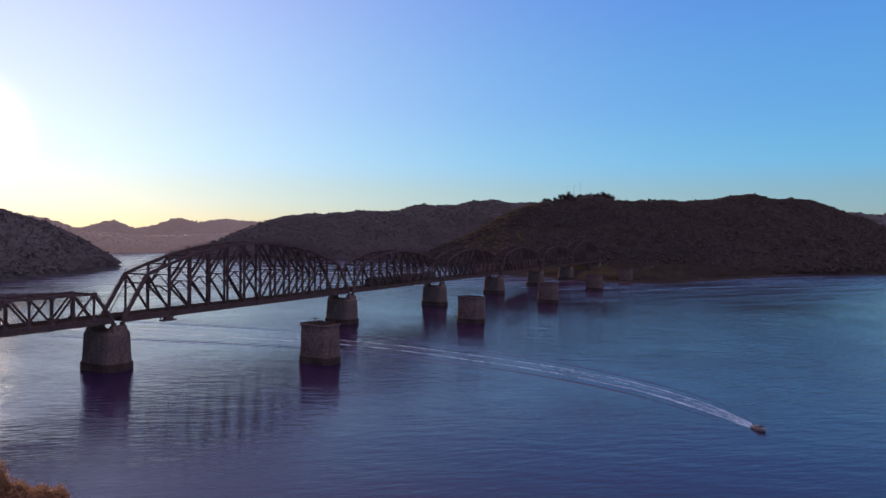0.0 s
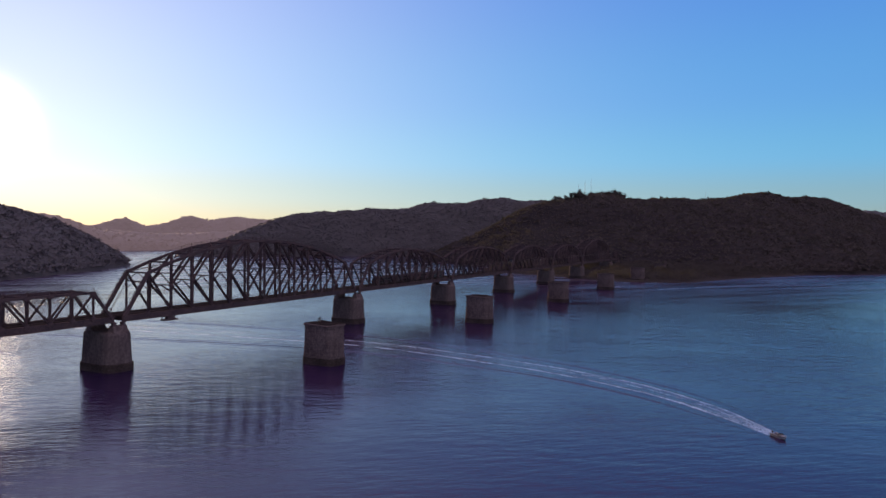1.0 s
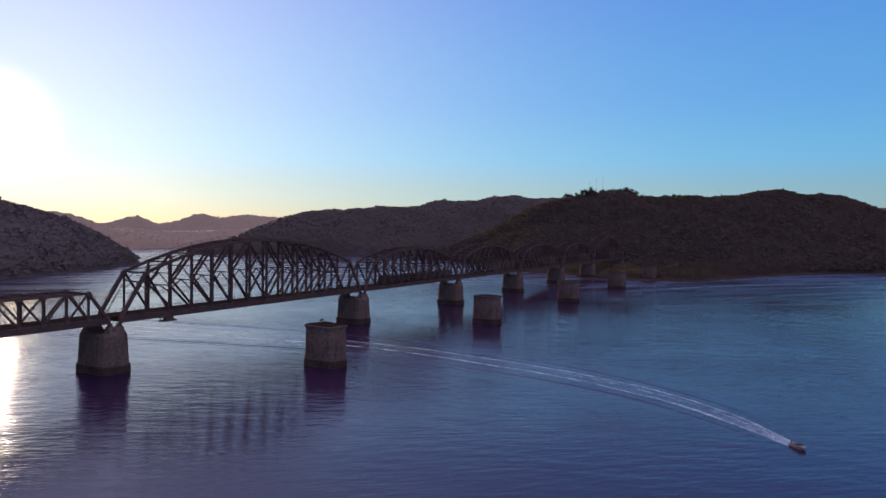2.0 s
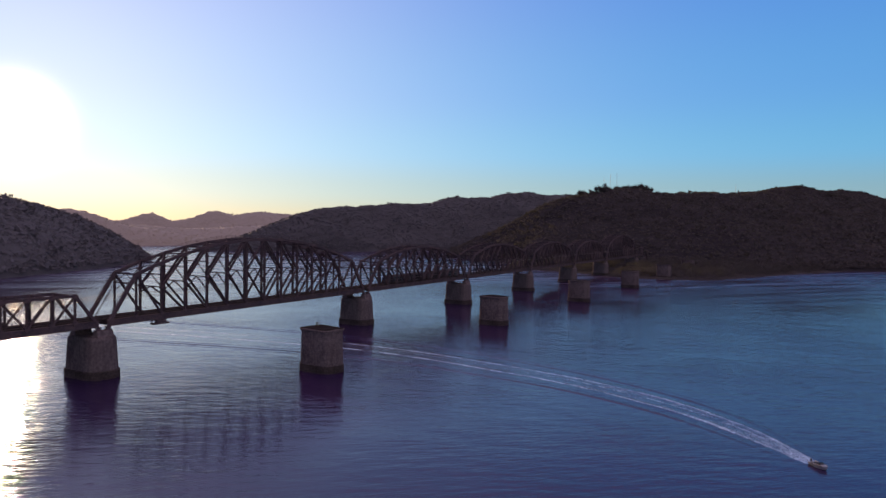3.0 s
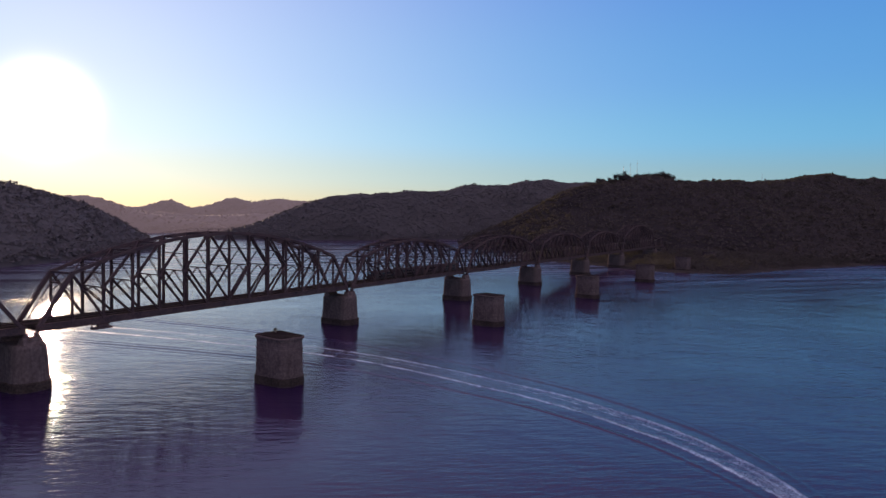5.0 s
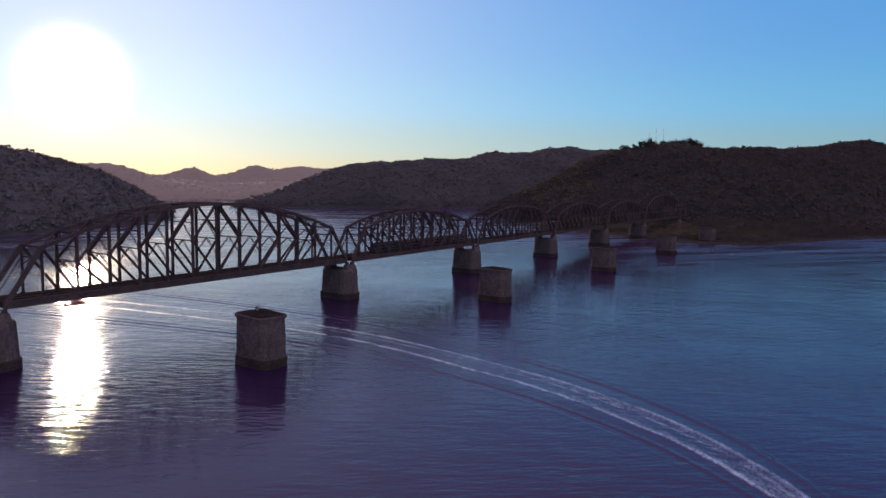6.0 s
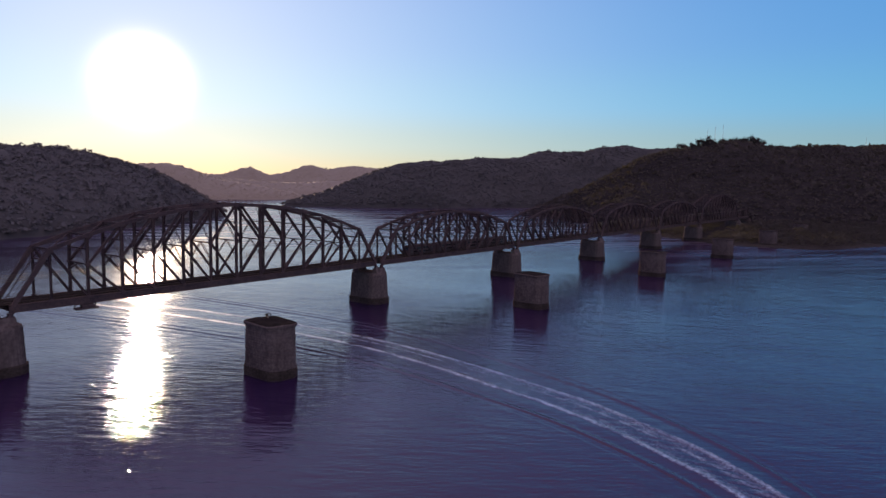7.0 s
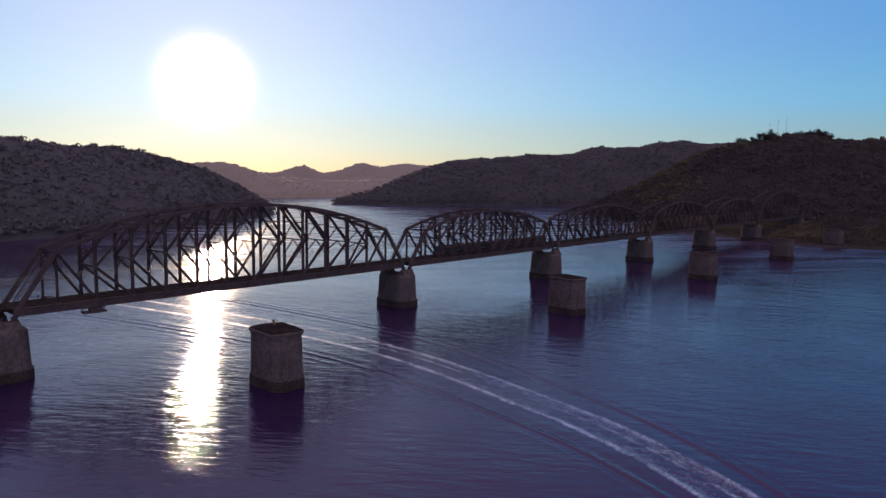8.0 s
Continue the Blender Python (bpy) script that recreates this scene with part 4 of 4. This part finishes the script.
def build_wake():
    seg = np.r_[0, np.cumsum(np.hypot(*np.diff(TRACK, axis=0).T))]
    total = seg[-1]
    ns = 460
    s = np.linspace(0, total, ns)
    cx, cy = np.interp(s, seg, TRACK[:, 0]), np.interp(s, seg, TRACK[:, 1])
    dx, dy = np.gradient(cx), np.gradient(cy)
    ln = np.hypot(dx, dy)
    nx, ny = -dy / ln, dx / ln
    u = np.linspace(-34, 34, 205)
    S, U = np.meshgrid(total - s, u, indexing="ij")     # S: distance behind the boat
    jag = np.array([noise.fractal((float(a) * 0.08, 3.3, 1.0), 1.0, 2.0, 3) for a in s])[:, None]
    jag2 = np.array([noise.fractal((float(a) * 0.55, 9.3, 4.0), 1.0, 2.0, 3) for a in s])[:, None]
    grow = 1 - np.exp(-S / 25)
    half = 0.9 + 3.2 * grow + 0.005 * S + 0.4 * jag + 0.2 * jag2          # half width of the churned lane
    V = U
    arm = 2 + 4.6 * (1 - np.exp(-S / 15)) + 0.066 * S                             # bow waves
    fade = np.clip((34 - np.abs(U)) / 8, 0, 1) * np.clip(S / 4, 0, 1) * np.exp(-S / 700)
    z = np.zeros_like(S)
    foam = np.zeros_like(S)
    patchy = np.clip(0.85 + 0.8 * np.roll(jag, 37, 0), 0.4, 1.2)
    d = V + half
    foam += 0.95 * np.exp(-(d / (0.55 + 0.003 * S)) ** 2) * np.exp(-S / 900) * patchy * (0.95 + 0.3 * jag2)
    foam += 0.13 * np.exp(-((d - 1.3) / 1.3) ** 2) * np.exp(-S / 260)
    m = V - 0.25 * half
    foam += 0.42 * np.exp(-(m / 0.45) ** 2) * np.exp(-S / 300) * np.clip(0.6 + 1.3 * np.roll(jag, 90, 0), 0, 1.1) * np.clip(S / 30, 0, 1)
    e = V - half
    foam += 0.62 * np.exp(-(e / (0.55 + 0.0035 * S)) ** 2) * np.exp(-S / 900) * (1.0 + 0.4 * np.roll(jag, -50, 0))
    foam += 0.14 * np.exp(-((e + 1.3) / 1.4) ** 2) * np.exp(-S / 300)
    z += 0.10 * np.exp(-(d / 0.8) ** 2) + 0.08 * np.exp(-(e / 0.8) ** 2)
    for sg in (-1, 1):
        b = U - sg * arm
        z += 0.2 * np.cos(b / 0.6 + 1.2 * sg) * np.exp(-(b / (0.9 + 0.012 * S)) ** 2)
        z += 0.05 * np.cos(np.clip((b + sg * 5) / 1.2, -4.7, 4.7)) * np.exp(-((b + sg * 5) / 3) ** 2)
    torn = np.array([noise.fractal((a * 0.33, b * 0.6, 7.0), 1.0, 2.0, 4) for a, b in zip(S.ravel().tolist(), U.ravel().tolist())]).reshape(S.shape)
    foam *= np.clip(0.9 + 0.4 * torn, 0.3, 1.3)
    inside = np.exp(-(V / (half * 0.9)) ** 4)
    foam += inside * (0.5 * np.exp(-S / 7) + np.clip(0.24 + 0.2 * torn, 0, 1) * np.exp(-S / 400))
    z += inside * 0.06 * np.sin(S * 1.7 + 2 * U) * np.exp(-S / 90)
    edge = np.clip((34 - np.abs(U)) / 6, 0, 1) * np.clip(S / 3, 0, 1) * np.clip((total - S) / 10, 0, 1)
    z = -0.03 + 0.06 * edge + z * fade * np.clip(S / 45, 0.12, 1)
    px, py = cx[:, None] + nx[:, None] * U, cy[:, None] + ny[:, None] * U
    verts = np.stack([px, py, z], -1).reshape(-1, 3)
    idx = np.arange(ns * len(u)).reshape(ns, len(u))
    quads = np.stack([idx[:-1, :-1], idx[:-1, 1:], idx[1:, 1:], idx[1:, :-1]], -1).reshape(-1, 4)[:, ::-1]
    me = mesh("wake", verts.tolist(), quads.tolist(), WAKE, True)
    at = me.attributes.new("foam", "FLOAT", "POINT")
    at.data.foreach_set("value", np.clip(0.88 * foam, 0, 1).astype(np.float32).ravel())
    tagged(piece("wake", me), "long curved foamy wake with low bow waves", "wake", kind="stuff")


build_wake()


# ---- motor boat ----
def motor_boat(x, y, rz):
    b = thing("motor_boat", "small pale open motor boat with dark cockpit under way", "boat", (x, y, 0.05), rz)
    L, vs, fs = 5.8, [], []
    st = 12
    for i in range(st + 1):
        t = i / st
        bx = -L / 2 + L * t
        w = 1.15 * (1 - max(0, (t - 0.45) / 0.55) ** 2.2) + 0.02
        sheer = 0.72 + 0.3 * t * t
        keel = -0.3 + 0.62 * max(0, (t - 0.6) / 0.4) ** 2
        ring = [(0, keel), (w * 0.72, keel + 0.22), (w, sheer - 0.1), (w, sheer), (w * 0.86, sheer), (w * 0.8, 0.25), (0, 0.22)]
        ring = ring + [(-a, c) for a, c in ring[-2:0:-1]]
        vs += [(bx, a, c) for a, c in ring]
    k = len(vs) // (st + 1)
    for i in range(st):
        for j in range(k):
            a, c = i * k + j, i * k + (j + 1) % k
            fs.append((a, c, c + k, a + k))
    fs += [tuple(range(k))[::-1], tuple(range(st * k, st * k + k))]
    piece("hull", mesh("hull", vs, fs, HULL), b)
    bm = bmesh.new()
    bevel_box(bm, 1.75, 0, 0.86, 1.5, 1.5, 0.1, 0.04)
    part("foredeck", bm, HULL, b)
    bm = bmesh.new()
    bevel_box(bm, 0.55, 0, 0.7, 0.7, 0.9, 0.9, 0.08)
    part("console", bm, HULL_DARK, b, "dark steering console")
    beams("windscreen", [((0.9, -0.75, 0.95), (0.62, -0.7, 1.5), 0.05, 0.05), ((0.9, 0.75, 0.95), (0.62, 0.7, 1.5), 0.05, 0.05), ((0.62, -0.7, 1.5), (0.62, 0.7, 1.5), 0.05, 0.05), ((0.76, -0.72, 1.22), (0.76, 0.72, 1.22), 0.02, 0.5)], GLASS_DARK, b, "tinted windscreen")
    for sy in (-0.5, 0.5):
        bm = bmesh.new()
        bevel_box(bm, -0.5, sy, 0.5, 0.55, 0.5, 0.5, 0.06)
        bevel_box(bm, -0.75, sy, 0.85, 0.12, 0.5, 0.6, 0.04)
        part("seat", bm, HULL_DARK, b)
    bm = bmesh.new()
    bevel_box(bm, -1.8, 0, 0.55, 0.9, 1.5, 0.45, 0.06)
    part("stern_bench", bm, HULL_DARK, b)
    bm = bmesh.new()
    bevel_box(bm, -3.05, 0, 0.95, 0.5, 0.4, 0.6, 0.1)
    bevel_box(bm, -3.08, 0, 0.3, 0.22, 0.16, 0.9, 0.03)
    part("outboard_motor", bm, TRAIN_DARK, b, "black outboard motor")
    beams("bow_rail", [((1.2, s * 1.0, 0.9), (2.7, s * 0.35, 1.35), 0.035, 0.035) for s in (-1, 1)] + [((2.7, -0.35, 1.35), (2.7, 0.35, 1.35), 0.035, 0.035)] + [((2.0, s * 0.68, 0.95), (2.0, s * 0.66, 1.14), 0.03, 0.03) for s in (-1, 1)], GALV, b)
    return b


motor_boat(22.9, -193.0, 217).scale = (0.76, 0.76, 0.76)


# ---- train on the second span ----
def carriage(x, y, cab):
    c = thing("railway_carriage", "double-deck silver passenger carriage in shadow on the bridge", "train carriage", (x, y, 17.45), group="train")
    L = 19.8
    prof = [(-1.45, 0.75), (-1.5, 1.2), (-1.5, 3.5), (-1.35, 3.95), (-0.95, 4.25), (0, 4.36), (0.95, 4.25), (1.35, 3.95), (1.5, 3.5), (1.5, 1.2), (1.45, 0.75)]
    x0, x1 = 0.1, L - 0.1
    if cab:
        vs = [(x0 + (0.1 + 0.32 * max(0, b - 1.3) ** 1.1 if b > 1.3 else 0.1), a * 0.96, b) for a, b in prof] + [(x0 + 1.6, a, b) for a, b in prof] + [(x1, a, b) for a, b in prof]
        rows = 3
    else:
        vs = [(x0, a, b) for a, b in prof] + [(x1, a, b) for a, b in prof]
        rows = 2
    k = len(prof)
    fs = [(r * k + j, r * k + (j + 1) % k, (r + 1) * k + (j + 1) % k, (r + 1) * k + j) for r in range(rows - 1) for j in range(k)]
    fs += [tuple(range(k))[::-1], tuple(range((rows - 1) * k, rows * k))]
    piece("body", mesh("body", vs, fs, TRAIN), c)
    bm = bmesh.new()
    bevel_box(bm, L / 2 + 0.6, 0, 4.38, L - 4, 1.7, 0.22, 0.08)
    part("roof_unit", bm, TRAIN_ROOF, c)
    bm = bmesh.new()
    bevel_box(bm, L / 2, 0, 0.62, 7.5, 2.3, 0.5, 0.06)
    part("underframe", bm, TRAIN_DARK, c)
    for s in (-1, 1):
        for z, h in ((1.55, 0.62), (2.95, 0.62)):
            for i in range(7):
                bm = bmesh.new()
                bevel_box(bm, 4.9 + i * 1.65, s * 1.505, z, 1.35, 0.03, h, 0)
                part("window", bm, GLASS_DARK, c)
        for xx in (2.9, L - 2.9):
            bm = bmesh.new()
            bevel_box(bm, xx, s * 1.507, 2.05, 1.5, 0.03, 2.1, 0)
            part("door", bm, TRAIN_ROOF, c)
    if cab:
        bm = bmesh.new()
        bmesh.ops.create_cube(bm, size=1.0, matrix=pose(x0 + 0.52, 0, 2.85, 0, 19, 0) @ Matrix.Diagonal((0.1, 2.2, 1.0, 1)))
        part("windscreen", bm, GLASS_DARK, c)
    for bx in (3.3, L - 3.3):
        bm = bmesh.new()
        bevel_box(bm, bx, 0, 0.45, 3.0, 2.2, 0.3, 0.05)
        bogie = part("bogie", bm, TRAIN_DARK, c)
        for wx in (-1.1, 1.1):
            for s in (-0.74, 0.74):
                bm = bmesh.new()
                bmesh.ops.create_cone(bm, cap_ends=True, segments=14, radius1=0.45, radius2=0.43, depth=0.13, matrix=pose(bx + wx, s, 0.45, 90, 0, 0))
                part("wheel", bm, TRAIN_DARK, bogie)
    return c


for i in range(4):
    carriage(155.5 + 20.2 * i, -2.05, i == 0)


# ---- inspection platform under the long span ----
def platform(x):
    p = thing("inspection_platform", "steel inspection platform slung under the bridge deck", "platform", (x, -5.6, 0))
    bm = bmesh.new()
    bevel_box(bm, 0, 0, 14.15, 5.8, 2.2, 0.5, 0.06)
    part("floor", bm, STEEL, p)
    rows = []
    for xx in (-2.7, 0, 2.7):
        for yy in (0.3, 0.7):
            rows.append(((xx, yy, 14.3), (xx, yy, 15.6), 0.12, 0.12))
    rows.append(((-2.9, 0.35, 15.24), (2.9, 0.35, 15.24), 0.3, 0.2))
    beams("hanger", rows, STEEL, p)
    bm = bmesh.new()
    bevel_box(bm, 0.4, 0.2, 14.75, 3.2, 1.5, 0.7, 0.05)
    part("trolley", bm, STEEL, p)
    return p


platform(19.8)


# ---- masts and trees on the crest ----
def crest_height(x, y):
    return float(hill_height(smooth_line(RIGHT, 6), np.array([x]), np.array([y]), 0, 0)[0] + 9 * noise.fractal((x / 110, y / 110, 1.3), 1.0, 2.0, 3))


def radio_mast(x, y, h):
    z = crest_height(x, y)
    m = thing("radio_mast", "tall slender radio mast above the trees", "mast", (x, y, z - 0.5), group="radio masts")
    v, f = rings([(0, 0.35, 0.35, 0.3), (h * 0.5, 0.25, 0.25, 0.2), (h, 0.12, 0.12, 0.1)], 2)
    piece("pole", mesh("pole", v, f, GALV), m)
    beams("antenna", [((0, 0, h - 1.5), (0, 0, h + 2.0), 0.12, 0.12), ((-0.7, 0, h - 3), (0.7, 0, h - 3), 0.15, 0.15), ((-0.7, 0, h - 3.8), (-0.7, 0, h - 2), 0.2, 0.2), ((0.7, 0, h - 3.8), (0.7, 0, h - 2), 0.2, 0.2)], GALV, m)
    return m


def tree(x, y, z, h, spread, seed, label, mat=None, leaves=26, leaf=(0.022, 0.055)):
    t = thing("tree", label, "tree", (x, y, z), group="crest trees" if z > 60 else "bank trees")
    rng = np.random.default_rng(seed)
    lv = []
    v, f = [], []
    n, lim = 8, 7
    bend = rng.uniform(-0.08, 0.08, 2) * h
    for i in range(6):
        q = i / 5
        r = 0.028 * h * (1 - 0.75 * q) + 0.02
        for j in range(n):
            a = 2 * math.pi * j / n
            v.append((bend[0] * q * q + r * math.cos(a), bend[1] * q * q + r * math.sin(a), -0.6 + q * h * 0.72))
    for i in range(5):
        for j in range(n):
            f.append((i * n + j, i * n + (j + 1) % n, i * n + n + (j + 1) % n, i * n + n + j))
    limbs, cs, rs = [], [], []
    for k in range(lim):
        q = rng.uniform(0.45, 0.98)
        base = Vector((bend[0] * q * q, bend[1] * q * q, -0.6 + q * h * 0.72))
        a = 2.4 * k + rng.uniform(-0.4, 0.4)
        out = spread * rng.uniform(0.35, 1.0)
        tip = Vector((base.x + out * math.cos(a), base.y + out * math.sin(a), min(h * 0.97, base.z + h * rng.uniform(0.12, 0.28))))
        limbs.append((base, tip, 0.016 * h, 0.016 * h))
        for j in range(leaves):
            d = rng.normal(0, 1, 3) * np.array([0.24 * spread, 0.24 * spread, 0.10 * h])
            cs.append((tip.x + d[0], tip.y + d[1], tip.z + d[2] + 0.02 * h))
            rs.append(h * rng.uniform(*leaf))
    piece("trunk", mesh("trunk", v, f, BARK, True), t)
    for l in limbs:
        beam("limb", *l, BARK, t)
    if leaf[0] < 0.01:
        # full rounded crown: inner clumps with fine leaf sprays over them
        def dome(m, lo, hi):
            d = rng.normal(0, 1, (m, 3))
            d /= np.linalg.norm(d, axis=1)[:, None]
            d *= rng.uniform(lo ** 3, hi ** 3, (m, 1)) ** (1 / 3)
            lump = 1 + 0.16 * np.sin(d[:, :1] * 7 + seed) * np.cos(d[:, 1:2] * 6)
            return d * lump * np.array([spread * 0.8, spread * 0.8, 2.6]) + np.array([bend[0], bend[1], h - 2.7])
        leaves_mesh("leaf_sprays", dome(leaves, 0.8, 1.04), h * rng.uniform(*leaf, leaves), mat, rng, t)
        cs = dome(leaves // 3, 0.5, 0.93)
        rs = rng.uniform(0.08, 0.18, len(cs))
    crown = cloud("crown", np.array(cs), np.array(rs), mat or LEAF, "", "", rng, 0.7)
    crown.parent = t
    if "kind" in crown:
        del crown["kind"]
    return t


for k, (x, y, h) in enumerate(((955, 107, 27), (968, 100, 29), (982, 93, 30), (1200, -66, 20))):
    radio_mast(x, y, h)
crest_rng = random.Random(12)
for k, (x, y, hh) in enumerate(((925, 150, 10), (934, 138, 13), (941, 122, 12), (947, 113, 17), (954, 104, 19), (962, 110, 15), (976, 92, 12), (1000, 96, 12), (1018, 90, 13), (1032, 84, 15),
                                (1042, 78, 18), (1050, 70, 22), (1059, 64, 20), (1068, 58, 16), (1080, 46, 13), (1092, 36, 11))):
    tree(x, y, crest_height(x, y) - 0.18 * hh, hh, hh * 0.42, 100 + k, "tall eucalypt with an open layered crown on the crest" if hh > 15 else "eucalypt with an open crown on the crest", None, 110, (0.022, 0.05))


def hut(x, y, z):
    h = thing("hut", "small pale hut among the trees on the crest", "hut", (x, y, z), 20)
    bm = bmesh.new()
    bevel_box(bm, 0, 0, 1.3, 4.0, 5.0, 3.4, 0.04)
    part("wall", bm, WHITE_WALL, h)
    v, f = [(-2.3, -2.8, 3.0), (2.3, -2.8, 3.0), (2.3, 2.8, 3.0), (-2.3, 2.8, 3.0), (0, -2.8, 4.2), (0, 2.8, 4.2)], [(0, 1, 4), (2, 3, 5), (0, 4, 5, 3), (1, 2, 5, 4), (0, 3, 2, 1)]
    piece("roof", mesh("roof", v, f, GALV), h)
    bm = bmesh.new()
    bevel_box(bm, -2.02, 0.6, 1.1, 0.06, 0.9, 2.0, 0)
    part("door", bm, TIMBER, h)


# ---- trees on the near bank ----
kv, kf = [], []
for i in range(13):
    r = 42 * i / 12
    for j in range(28):
        a = 2 * math.pi * j / 28
        kv.append((-124 + r * math.cos(a), -144 + 0.8 * r * math.sin(a), 9.5 * (1 - (i / 12) ** 2) - 1.2 + 0.8 * noise.noise((r * 0.1 * math.cos(a), r * 0.1 * math.sin(a), 2.0)) * (i > 0)))
for i in range(12):
    for j in range(28):
        kf.append((i * 28 + j, i * 28 + (j + 1) % 28, i * 28 + 28 + (j + 1) % 28, i * 28 + 28 + j))
tagged(piece("bank", mesh("bank", kv, [f[::-1] for f in kf], SOIL, True)), "low earth bank under the near trees", "bank", kind="structure")
for k, (az, d, top) in enumerate(((60.9, 54, 30.2), (59.6, 56, 28.0), (58.4, 53, 27.3), (57.5, 55, 26.9), (56.8, 54, 26.8), (56.1, 55, 26.2), (58.2, 50, 27.4))):
    x, y = -151.7 + d * math.cos(radians(az)), -193.7 + d * math.sin(radians(az))
    g = 6.5 - 0.004 * ((x + 124) ** 2 + (y + 144) ** 2)
    tree(x, y, g, top - g, 2.3, 300 + k, "russet-leaved tree on the near bank in low sun", LEAF_DRY, 12000, (0.0025, 0.006))


hut(1062, 58, crest_height(1062, 58) + 2.2)
